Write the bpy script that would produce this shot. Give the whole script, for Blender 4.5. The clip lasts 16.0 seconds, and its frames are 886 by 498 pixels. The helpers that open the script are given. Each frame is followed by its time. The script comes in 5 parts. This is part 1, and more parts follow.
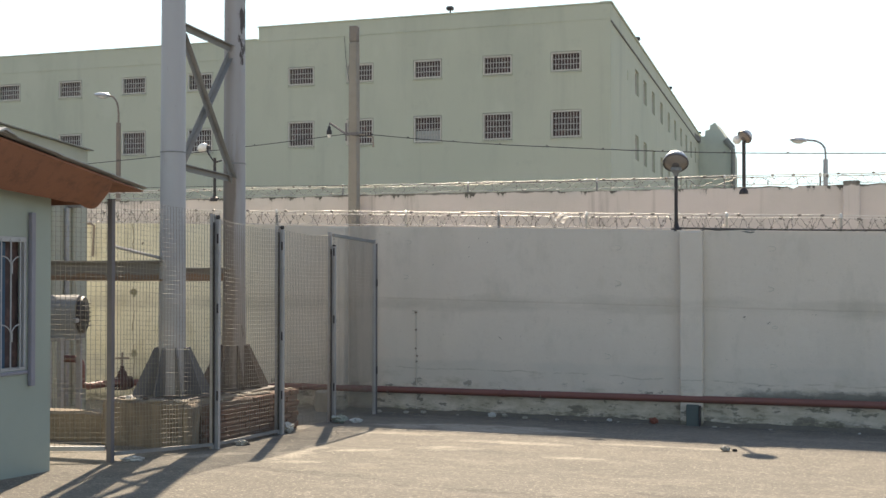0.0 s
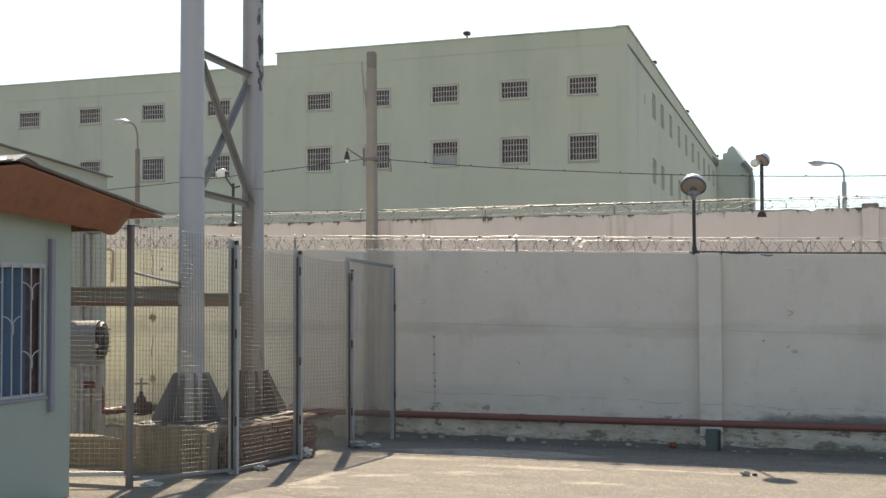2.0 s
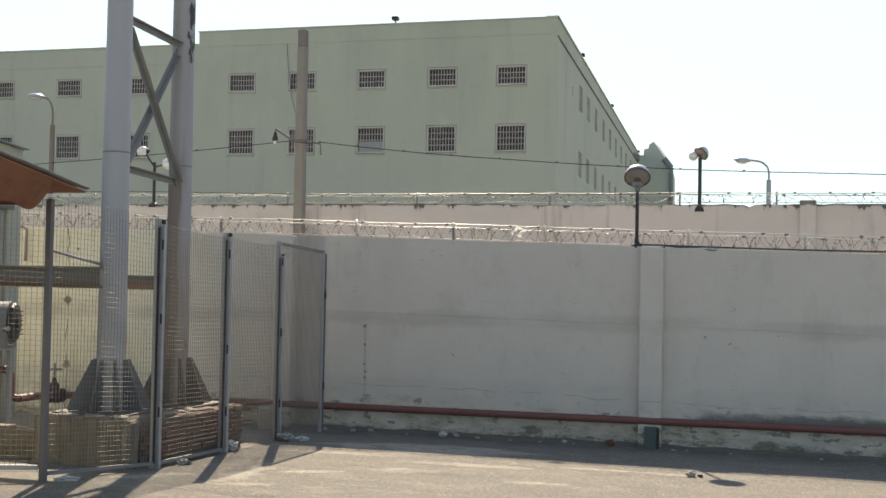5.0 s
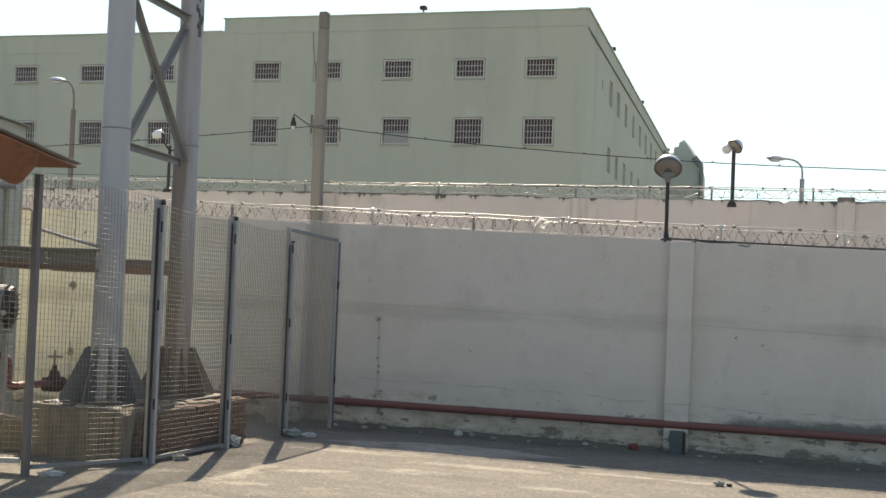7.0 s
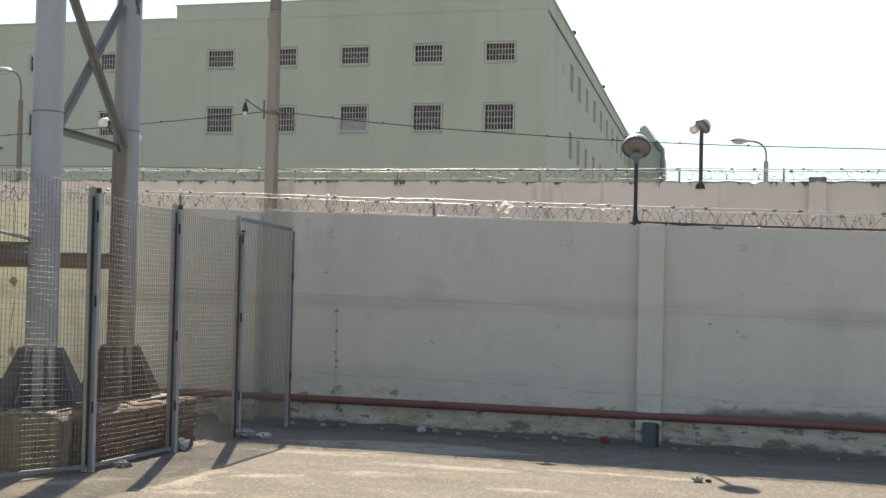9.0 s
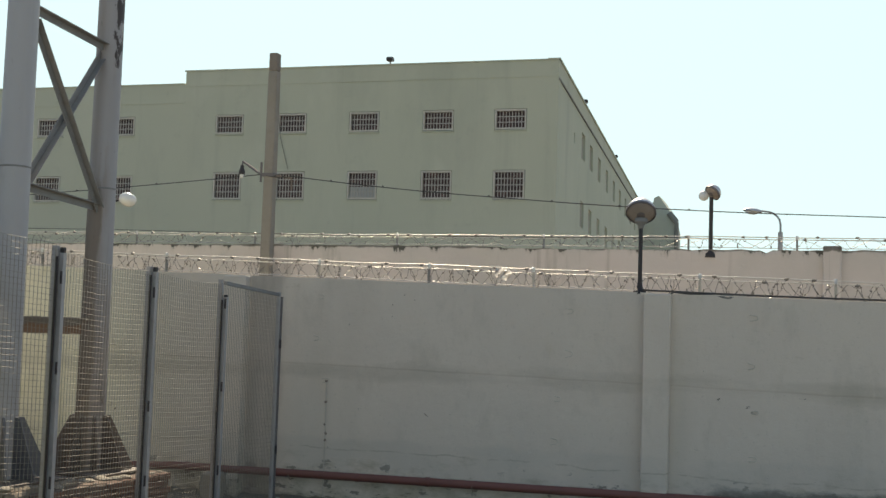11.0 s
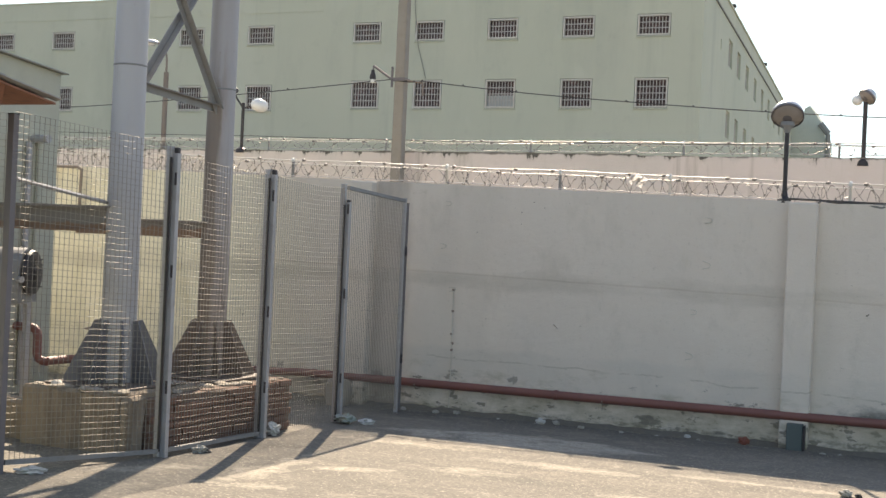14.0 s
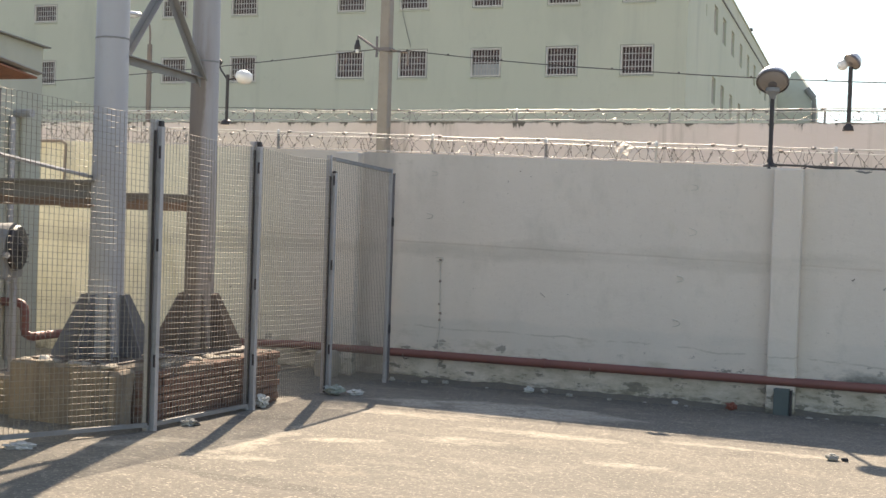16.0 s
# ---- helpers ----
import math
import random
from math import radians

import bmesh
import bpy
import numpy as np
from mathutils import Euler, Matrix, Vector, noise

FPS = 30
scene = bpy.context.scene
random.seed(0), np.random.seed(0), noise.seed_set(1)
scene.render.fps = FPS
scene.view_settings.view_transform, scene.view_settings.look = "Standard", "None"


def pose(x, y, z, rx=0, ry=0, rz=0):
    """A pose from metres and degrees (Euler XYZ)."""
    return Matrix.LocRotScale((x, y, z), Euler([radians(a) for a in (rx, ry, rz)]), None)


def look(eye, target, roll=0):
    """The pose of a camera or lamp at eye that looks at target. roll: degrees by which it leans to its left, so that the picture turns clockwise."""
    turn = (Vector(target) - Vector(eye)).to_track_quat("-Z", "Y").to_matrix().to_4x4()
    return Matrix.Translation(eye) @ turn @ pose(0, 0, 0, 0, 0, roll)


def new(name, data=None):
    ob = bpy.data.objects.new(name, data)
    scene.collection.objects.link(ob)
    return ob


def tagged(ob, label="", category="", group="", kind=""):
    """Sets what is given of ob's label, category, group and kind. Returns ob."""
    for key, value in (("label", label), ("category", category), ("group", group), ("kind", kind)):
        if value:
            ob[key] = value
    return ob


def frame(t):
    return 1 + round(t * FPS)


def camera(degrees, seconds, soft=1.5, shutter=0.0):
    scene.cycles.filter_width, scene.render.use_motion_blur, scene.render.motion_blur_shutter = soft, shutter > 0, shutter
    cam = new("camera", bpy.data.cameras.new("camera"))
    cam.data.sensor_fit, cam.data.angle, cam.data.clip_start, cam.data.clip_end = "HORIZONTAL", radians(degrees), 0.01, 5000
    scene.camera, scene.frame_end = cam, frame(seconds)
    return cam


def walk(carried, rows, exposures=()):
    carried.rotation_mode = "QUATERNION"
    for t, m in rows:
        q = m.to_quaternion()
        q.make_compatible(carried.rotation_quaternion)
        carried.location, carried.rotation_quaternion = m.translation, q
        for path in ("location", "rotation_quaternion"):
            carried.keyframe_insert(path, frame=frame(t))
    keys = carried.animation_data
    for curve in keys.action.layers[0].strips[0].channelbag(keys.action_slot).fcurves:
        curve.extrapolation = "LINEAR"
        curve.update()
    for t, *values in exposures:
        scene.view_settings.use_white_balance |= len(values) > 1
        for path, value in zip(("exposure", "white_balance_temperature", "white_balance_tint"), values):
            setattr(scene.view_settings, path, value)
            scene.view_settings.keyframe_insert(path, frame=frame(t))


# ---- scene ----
cam = camera(38.3, 16.0)
PATH = [
    (0, (1.067, -1.511, 1.965), (0.4, 0.374, 2.002), -0.0),
    (0.5, (1.067, -1.52, 1.97), (0.391, 0.362, 2.013), -0.2),
    (1, (1.071, -1.525, 1.967), (0.386, 0.354, 2.02), -0.1),
    (1.5, (1.073, -1.525, 1.972), (0.383, 0.351, 2.036), -0.2),
    (2, (1.073, -1.526, 1.969), (0.38, 0.349, 2.044), -0.2),
    (2.5, (1.072, -1.532, 1.973), (0.38, 0.343, 2.058), -0.1),
    (3, (0.999, -1.452, 1.972), (0.287, 0.414, 2.061), 0.1),
    (3.5, (0.898, -1.355, 1.966), (0.199, 0.517, 2.045), 0.7),
    (4, (0.733, -1.21, 1.959), (0.116, 0.691, 2.032), 0.7),
    (6.3, (0.434, -0.384, 1.923), (-0.123, 1.536, 1.979), 1.2),
    (6.5, (0.406, -0.266, 1.912), (-0.167, 1.65, 1.969), 1.4),
    (7, (0.424, -0.067, 1.898), (-0.184, 1.838, 1.951), 2.3),
    (7.5, (0.352, 0.1, 1.893), (-0.26, 2.003, 1.943), 2.2),
    (8, (0.255, 0.281, 1.904), (-0.313, 2.199, 1.946), 1.4),
    (8.2, (0.24, 0.377, 1.893), (-0.314, 2.298, 1.936), 1.2),
    (10.3, (0.18, 1.289, 1.904), (-0.371, 3.211, 1.935), 1.4),
    (10.5, (0.212, 1.374, 1.921), (-0.341, 3.292, 2.036), 1.4),
    (11, (0.233, 1.577, 1.888), (-0.342, 3.487, 2.035), 1.9),
    (11.5, (0.211, 1.779, 1.908), (-0.361, 3.691, 2.035), 2.0),
    (12, (0.169, 1.96, 1.883), (-0.361, 3.884, 2.012), 1.9),
    (12.5, (0.166, 2.146, 1.876), (-0.487, 4.032, 1.999), 2.6),
    (13, (0.182, 2.192, 1.856), (-0.535, 4.058, 1.906), 2.8),
    (13.5, (0.185, 2.193, 1.857), (-0.566, 4.046, 1.884), 2.6),
    (14, (0.193, 2.189, 1.849), (-0.587, 4.03, 1.85), 2.6),
    (14.5, (0.195, 2.194, 1.85), (-0.585, 4.035, 1.831), 2.5),
    (15, (0.192, 2.189, 1.849), (-0.575, 4.036, 1.816), 2.4),
    (15.5, (0.202, 2.181, 1.853), (-0.558, 4.031, 1.813), 2.2),
    (16, (0.205, 2.196, 1.856), (-0.556, 4.045, 1.81), 1.9),
]
EXPOSURES = [
    (0, 0.71, 7600, 13), (2.5, 0.68, 7550, 13), (3.5, 0.61, 7550, 12), (6.5, 0.55, 7500, 12), (7, 0.57, 7500, 12), (8.2, 0.61, 7500, 12), (10.3, 0.69, 7400, 11),
    (10.6, 0.54, 7550, 11), (11, 0.33, 7850, 9), (12.5, 0.27, 7950, 10), (13, 0.62, 7600, 11), (14.5, 0.99, 7750, 15), (16, 1.02, 7700, 15),
]
walk(cam, [(t, look(eye, target, roll)) for t, eye, target, roll in PATH], EXPOSURES)


# ---- light ----
SUN_AZ = math.atan2(-0.37, 0.93)      # the sun stands behind the wall, a little to the side
SUN_EL = radians(41.0)
world = bpy.data.worlds.new("world")
scene.world = world
world.use_nodes = True
wn = world.node_tree
wn.nodes.clear()
sky = wn.nodes.new("ShaderNodeTexSky")
sky.sky_type = "NISHITA"
sky.sun_disc = False
sky.sun_elevation = SUN_EL
sky.sun_rotation = SUN_AZ
sky.dust_density = 0.9
sky.air_density = 1.0
sky.ozone_density = 1.2
bg = wn.nodes.new("ShaderNodeBackground")
bg.inputs["Strength"].default_value = 0.125
wo = wn.nodes.new("ShaderNodeOutputWorld")
# hazy summer sky: the glare round the sun is levelled off to a pale cyan
haze = wn.nodes.new("ShaderNodeMix")
haze.data_type = "RGBA"
haze.blend_type = "DARKEN"
haze.inputs[0].default_value = 0.92
haze.inputs[7].default_value = (4.6, 6.7, 7.9, 1)
wn.links.new(sky.outputs["Color"], haze.inputs[6])
wn.links.new(haze.outputs[2], bg.inputs["Color"])
wn.links.new(bg.outputs["Background"], wo.inputs["Surface"])

sun_data = bpy.data.lights.new("sun", "SUN")
sun_data.energy = 5.0
sun_data.angle = radians(0.6)
sun_data.color = (1.0, 0.93, 0.82)
sun = new("sun", sun_data)
sun_from = Vector((math.sin(SUN_AZ) * math.cos(SUN_EL), math.cos(SUN_AZ) * math.cos(SUN_EL), math.sin(SUN_EL)))
sun.matrix_world = look(tuple(sun_from * 60), (0, 0, 0))


# ---- materials ----
def ramp_node(nt, fac, stops):
    r = nt.nodes.new("ShaderNodeValToRGB")
    while len(r.color_ramp.elements) < len(stops):
        r.color_ramp.elements.new(0.5)
    for e, (p, c) in zip(r.color_ramp.elements, stops):
        e.position = p
        e.color = (*c, 1) if len(c) == 3 else c
    nt.links.new(fac, r.inputs["Fac"])
    return r.outputs["Color"]


def noise_node(nt, coord, scale, detail=6, rough=0.6, stretch=(1, 1, 1)):
    m = nt.nodes.new("ShaderNodeMapping")
    m.inputs["Scale"].default_value = stretch
    nt.links.new(coord, m.inputs["Vector"])
    n = nt.nodes.new("ShaderNodeTexNoise")
    n.inputs["Scale"].default_value = scale
    n.inputs["Detail"].default_value = detail
    n.inputs["Roughness"].default_value = rough
    nt.links.new(m.outputs["Vector"], n.inputs["Vector"])
    return n.outputs["Fac"]


def mix_node(nt, fac, a, b, mode="MIX"):
    m = nt.nodes.new("ShaderNodeMix")
    m.data_type = "RGBA"
    m.blend_type = mode
    for sock, v in ((m.inputs[0], fac), (m.inputs[6], a), (m.inputs[7], b)):
        if isinstance(v, (int, float)):
            sock.default_value = v
        elif isinstance(v, tuple):
            sock.default_value = (*v, 1)
        else:
            nt.links.new(v, sock)
    return m.outputs[2]


def bw(v):
    return (v, v, v)


class Mat:
    """A principled material with object or world coordinates to hang patterns on."""

    def __init__(self, name, color, rough=0.8, metal=0.0, world_space=True):
        self.m = bpy.data.materials.new(name)
        self.m.use_nodes = True
        self.nt = self.m.node_tree
        self.p = self.nt.nodes["Principled BSDF"]
        self.p.inputs["Roughness"].default_value = rough
        self.p.inputs["Metallic"].default_value = metal
        self.p.inputs["Base Color"].default_value = (*color, 1)
        self.col = color
        if world_space:
            g = self.nt.nodes.new("ShaderNodeNewGeometry")
            self.co = g.outputs["Position"]
        else:
            g = self.nt.nodes.new("ShaderNodeTexCoord")
            self.co = g.outputs["Object"]

    def noise(self, *a, **k):
        return noise_node(self.nt, self.co, *a, **k)

    def band(self, axis, lo, hi):
        s = self.nt.nodes.new("ShaderNodeSeparateXYZ")
        self.nt.links.new(self.co, s.inputs[0])
        r = self.nt.nodes.new("ShaderNodeMapRange")
        r.inputs["From Min"].default_value = lo
        r.inputs["From Max"].default_value = hi
        self.nt.links.new(s.outputs[axis], r.inputs["Value"])
        return r.outputs["Result"]

    def math(self, op, a, b):
        n = self.nt.nodes.new("ShaderNodeMath")
        n.operation = op
        for sock, v in zip(n.inputs, (a, b)):
            if isinstance(v, (int, float)):
                sock.default_value = v
            else:
                self.nt.links.new(v, sock)
        return n.outputs[0]

    def over(self, fac, color, mode="MIX"):
        self.col = mix_node(self.nt, fac, self.col, color, mode)
        return self

    def mask(self, fac, lo, hi):
        return ramp_node(self.nt, fac, [(lo, bw(0)), (hi, bw(1))])

    def bump(self, height, strength=0.3, distance=0.01):
        b = self.nt.nodes.new("ShaderNodeBump")
        b.inputs["Strength"].default_value = strength
        b.inputs["Distance"].default_value = distance
        self.nt.links.new(height, b.inputs["Height"])
        self.nt.links.new(b.outputs["Normal"], self.p.inputs["Normal"])
        return self

    def done(self):
        if not isinstance(self.col, tuple):
            self.nt.links.new(self.col, self.p.inputs["Base Color"])
        return self.m


def paint(name, color, dirt, rough=0.85, scale=1.0, amount=0.35, metal=0.0):
    """Painted or plain surface: broad mottling, fine grain and some dirt."""
    a = Mat(name, color, rough, metal)
    a.over(a.mask(a.noise(0.7 * scale, 5), 0.38, 0.75), tuple(c * 0.86 for c in color))
    a.over(a.math("MULTIPLY", a.mask(a.noise(3.1 * scale, 8, 0.7), 0.5, 0.78), amount), dirt)
    a.bump(a.noise(45 * scale, 6, 0.7), 0.25, 0.006)
    return a.done()


# asphalt and worn concrete of the yard
g = Mat("yard_asphalt", (0.223, 0.200, 0.164), 0.93)


def blot(cx, cy, rx, ry, turn):
    """1 at the middle of an elongated blot on the ground, falling to 0 at its rim."""
    m = g.nt.nodes.new("ShaderNodeMapping")
    m.vector_type = "TEXTURE"
    m.inputs["Location"].default_value = (cx, cy, 0)
    m.inputs["Rotation"].default_value = (0, 0, radians(turn))
    m.inputs["Scale"].default_value = (rx, ry, 1000)
    g.nt.links.new(g.co, m.inputs["Vector"])
    d = g.nt.nodes.new("ShaderNodeVectorMath")
    d.operation = "LENGTH"
    g.nt.links.new(m.outputs["Vector"], d.inputs[0])
    return g.math("SUBTRACT", 1.0, d.outputs["Value"])


def blots(rows):
    f = blot(*rows[0])
    for r in rows[1:]:
        f = g.math("MAXIMUM", f, blot(*r))
    return g.math("ADD", g.math("MAXIMUM", f, -1.0), g.math("MULTIPLY", g.math("SUBTRACT", g.noise(2.6, 9, 0.74), 0.5), 4.2))


g.over(g.math("MULTIPLY", g.mask(g.noise(0.35, 5, 0.6), 0.40, 0.66), 0.8), (0.185, 0.168, 0.138))
g.over(g.math("MULTIPLY", g.mask(g.noise(5.0, 6, 0.65), 0.42, 0.68), 0.4), (0.165, 0.15, 0.125))
spill = blots([(-5.0, 13.92, 0.75, 0.20, 6), (-5.26, 11.4, 0.95, 0.17, 96), (-4.87, 10.65, 0.28, 0.12, 30), (-4.7, 12.0, 0.42, 0.12, 28), (-5.95, 10.75, 0.55, 0.16, 70),
               (-4.5, 15.2, 1.0, 0.42, 15), (-3.85, 12.68, 0.42, 0.22, 0), (-3.2, 13.5, 0.8, 0.15, 0), (-2.3, 12.3, 0.35, 0.12, 10), (-1.6, 13.9, 1.0, 0.10, 0)])
g.over(g.math("MULTIPLY", g.mask(spill, 0.02, 0.10), 0.8), (0.375, 0.338, 0.272))
g.over(g.math("MULTIPLY", g.mask(spill, 0.55, 0.68), 0.55), (0.52, 0.465, 0.37))
dust = g.math("ADD", blot(-0.8, 13.2, 5.5, 0.85, 2), g.math("MULTIPLY", g.math("SUBTRACT", g.noise(1.7, 7, 0.66, stretch=(0.6, 1.2, 1)), 0.5), 2.0))
g.over(g.math("MULTIPLY", g.mask(dust, 0.15, 0.75), 0.15), (0.34, 0.298, 0.232))
slab = g.math("ADD", blot(-4.3, 15.0, 1.6, 0.7, 8), g.math("MULTIPLY", g.math("SUBTRACT", g.noise(2.1, 7, 0.66, stretch=(0.6, 1.2, 1)), 0.5), 1.6))
g.over(g.math("MULTIPLY", g.mask(slab, 0.10, 0.30), 0.9), (0.46, 0.42, 0.35))
# darker towards the wall: foot dirt, plus the wall's shade deepened in the colour
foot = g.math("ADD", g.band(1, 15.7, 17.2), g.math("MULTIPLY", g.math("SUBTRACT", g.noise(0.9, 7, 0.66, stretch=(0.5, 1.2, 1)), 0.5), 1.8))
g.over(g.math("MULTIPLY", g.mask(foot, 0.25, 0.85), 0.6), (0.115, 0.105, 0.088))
pale = g.noise(1.15, 8, 0.66, stretch=(0.8, 1.1, 1))
g.over(g.math("MULTIPLY", g.mask(pale, 0.60, 0.625), 0.6), (0.29, 0.255, 0.20))
tar = blots([(-2.35, 9.2, 0.75, 0.14, -6), (-4.3, 9.75, 0.85, 0.15, -8), (-5.0, 9.9, 0.4, 0.12, 0), (-5.95, 12.8, 0.35, 0.22, 60), (-0.5, 9.6, 0.8, 0.12, -8)])
g.over(g.math("MULTIPLY", g.mask(tar, 0.15, 0.28), 0.75), (0.125, 0.113, 0.095))
g.over(g.math("MULTIPLY", g.mask(g.noise(0.75, 7, 0.62, stretch=(1, 1.2, 1)), 0.615, 0.64), 0.4), (0.135, 0.122, 0.102))
g.over(g.math("MULTIPLY", g.mask(g.noise(1.9, 9, 0.72, stretch=(0.8, 1.3, 1)), 0.53, 0.57), 0.38), (0.31, 0.28, 0.225))
g.over(g.math("MULTIPLY", g.mask(g.noise(2.7, 9, 0.74, stretch=(0.7, 1.2, 1)), 0.57, 0.60), 0.42), (0.15, 0.137, 0.115))
g.over(g.math("MULTIPLY", g.mask(g.noise(9.0, 7, 0.7), 0.50, 0.64), 0.35), (0.145, 0.132, 0.11))
g.over(g.math("MULTIPLY", g.mask(g.noise(24, 5, 0.75), 0.44, 0.66), 0.6), (0.095, 0.088, 0.076))
g.over(g.math("MULTIPLY", g.mask(g.noise(38, 2, 0.5), 0.60, 0.68), 0.75), (0.50, 0.45, 0.36))
g.bump(g.noise(26, 6, 0.75), 0.7, 0.02)
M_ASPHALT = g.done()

# whitewashed concrete of the inner wall, cream towards the pump yard
w = Mat("whitewash", (0.715, 0.642, 0.560), 0.88)
w.over(w.math("MULTIPLY", w.mask(w.noise(0.45, 5, 0.6), 0.4, 0.66), 0.6), (0.66, 0.592, 0.520))
w.over(w.math("MULTIPLY", w.mask(w.noise(1.6, 7, 0.65), 0.5, 0.72), 0.35), (0.755, 0.69, 0.605))
w.over(w.math("SUBTRACT", 1.0, w.mask(w.math("ADD", w.band(0, -10.2, -7.8), w.math("MULTIPLY", w.math("SUBTRACT", w.noise(0.9, 4), 0.5), 0.5)), 0.2, 0.8)), (0.86, 0.80, 0.65))
w.over(w.math("MULTIPLY", w.mask(w.noise(2.6, 9, 0.7, stretch=(1, 1, 0.5)), 0.54, 0.8), 0.4), (0.44, 0.41, 0.34))
# stained band along the joint between the upper and lower panels
seam = w.math("MULTIPLY", w.band(2, 1.27, 1.42), w.band(2, 1.66, 1.52))
w.over(w.math("MULTIPLY", w.mask(w.math("ADD", w.math("MULTIPLY", seam, 0.30), w.noise(1.3, 7, 0.65, stretch=(0.5, 1, 2.2))), 0.62, 0.86), 0.42), (0.44, 0.40, 0.33))
peel = w.math("ADD", w.math("MULTIPLY", w.math("SUBTRACT", w.noise(4.0, 9, 0.70, stretch=(0.55, 1, 1.4)), 0.5), 2.6), w.math("MULTIPLY", w.band(2, 0.70, -0.45), 1.0))
w.over(w.math("MULTIPLY", w.mask(peel, 0.40, 0.85), 0.85), (0.47, 0.42, 0.325))
w.over(w.math("MULTIPLY", w.mask(peel, 0.88, 1.02), 0.6), (0.19, 0.17, 0.135))
# soot-dark strip behind the pipe on the further panels
soot = w.math("MULTIPLY", w.math("MULTIPLY", w.band(2, -0.02, 0.10), w.band(2, 0.36, 0.20)), w.band(0, -1.5, -0.9))
w.over(w.mask(w.math("ADD", w.math("MULTIPLY", soot, 0.50), w.noise(3.2, 8, 0.72, stretch=(0.6, 1, 1.2))), 0.72, 0.95), (0.18, 0.17, 0.15))
w.over(w.math("MULTIPLY", w.mask(w.noise(0.8, 3, 0.5, stretch=(1.4, 1, 0.25)), 0.56, 0.75), 0.2), (0.36, 0.35, 0.29))
w.over(w.mask(w.noise(5.5, 3, 0.5), 0.75, 0.765), (0.17, 0.15, 0.125))
grime = w.math("ADD", w.math("MULTIPLY", w.band(2, 0.0, -0.28), 0.36), w.noise(6.8, 8, 0.72, stretch=(0.4, 1, 1.1)))
w.over(w.math("MULTIPLY", w.mask(grime, 0.70, 0.90), 0.85), (0.115, 0.108, 0.085))
chips = w.math("ADD", w.math("MULTIPLY", w.band(2, 0.55, 0.10), 0.13), w.noise(6.5, 7, 0.66, stretch=(0.6, 1, 1.2)))
w.over(w.math("MULTIPLY", w.mask(chips, 0.705, 0.735), 0.8), (0.20, 0.18, 0.15))
# crack with rust blots on the cream part, and old damp stains
line = w.math("ABSOLUTE", w.math("ADD", w.math("SUBTRACT", w.band(0, -11.78, -10.78), 0.5), w.math("MULTIPLY", w.math("SUBTRACT", w.noise(1.6, 6, 0.6, stretch=(0.0, 1, 1)), 0.5), 0.22)), 0.0)
w.over(w.math("MULTIPLY", w.math("LESS_THAN", line, 0.010), w.mask(w.noise(3.0, 4, 0.6), 0.40, 0.5)), (0.27, 0.235, 0.16))
near = w.math("MULTIPLY", w.band(0, -11.46, -11.28), w.band(0, -11.10, -11.28))
drops = w.math("MAXIMUM", w.math("MULTIPLY", w.band(2, 1.42, 1.64), w.band(2, 1.80, 1.64)), w.math("MULTIPLY", w.band(2, 0.38, 0.57), w.band(2, 0.74, 0.57)))
w.over(w.math("MULTIPLY", w.mask(w.math("ADD", w.math("MULTIPLY", near, drops), w.math("MULTIPLY", w.math("SUBTRACT", w.noise(7.0, 6, 0.7), 0.5), 1.2)), 0.48, 0.72), 0.9), (0.16, 0.14, 0.085))
damp = w.math("ADD", w.math("MULTIPLY", w.band(0, -9.2, -10.2), 0.16), w.noise(2.0, 8, 0.7, stretch=(1, 1, 0.4)))
w.over(w.math("MULTIPLY", w.mask(damp, 0.66, 0.84), 0.5), (0.52, 0.46, 0.28))
w.over(w.math("MULTIPLY", w.mask(w.noise(22, 4, 0.6), 0.62, 0.70), 0.22), (0.42, 0.39, 0.33))
w.over(w.math("MULTIPLY", w.mask(w.noise(13, 6, 0.72, stretch=(1, 1, 0.35)), 0.60, 0.76), 0.25), (0.80, 0.75, 0.67))
# darker strip beside the pilaster behind the gate
pilaster_strip = w.math("ADD", w.math("MULTIPLY", w.math("MULTIPLY", w.band(0, -7.28, -7.22), w.band(0, -6.55, -6.85)), 0.55), w.math("SUBTRACT", w.noise(1.8, 7, 0.65, stretch=(1.2, 1, 0.35)), 0.5))
w.over(w.math("MULTIPLY", w.mask(pilaster_strip, 0.30, 0.62), 0.62), (0.36, 0.315, 0.27))
# ragged crack where the plaster of the foot has come away
crack = w.math("ABSOLUTE", w.math("SUBTRACT", w.math("ADD", w.band(2, 0.0, 1.0), w.math("MULTIPLY", w.band(0, -7, 3), 0.16)), w.math("ADD", 0.475, w.math("MULTIPLY", w.math("SUBTRACT", w.noise(1.1, 6, 0.6, stretch=(1, 1, 0.0)), 0.5), 0.22))), 0.0)
w.over(w.math("MULTIPLY", w.math("LESS_THAN", crack, 0.009), w.math("MULTIPLY", w.mask(w.noise(4.0, 5, 0.6, stretch=(1, 1, 0.2)), 0.42, 0.56), 0.55)), (0.40, 0.35, 0.27))
below = w.math("MULTIPLY", w.band(2, 0.70, 0.56), w.band(2, 0.10, 0.22))
w.over(w.math("MULTIPLY", w.mask(w.math("ADD", w.math("MULTIPLY", below, 0.35), w.noise(1.7, 7, 0.66, stretch=(0.5, 1, 1.4))), 0.70, 0.95), 0.35), (0.52, 0.505, 0.455))
w.bump(w.math("ADD", w.noise(2.4, 8, 0.6), w.math("MULTIPLY", w.noise(40, 5, 0.7), 0.2)), 0.5, 0.03)
M_WALL = w.done()

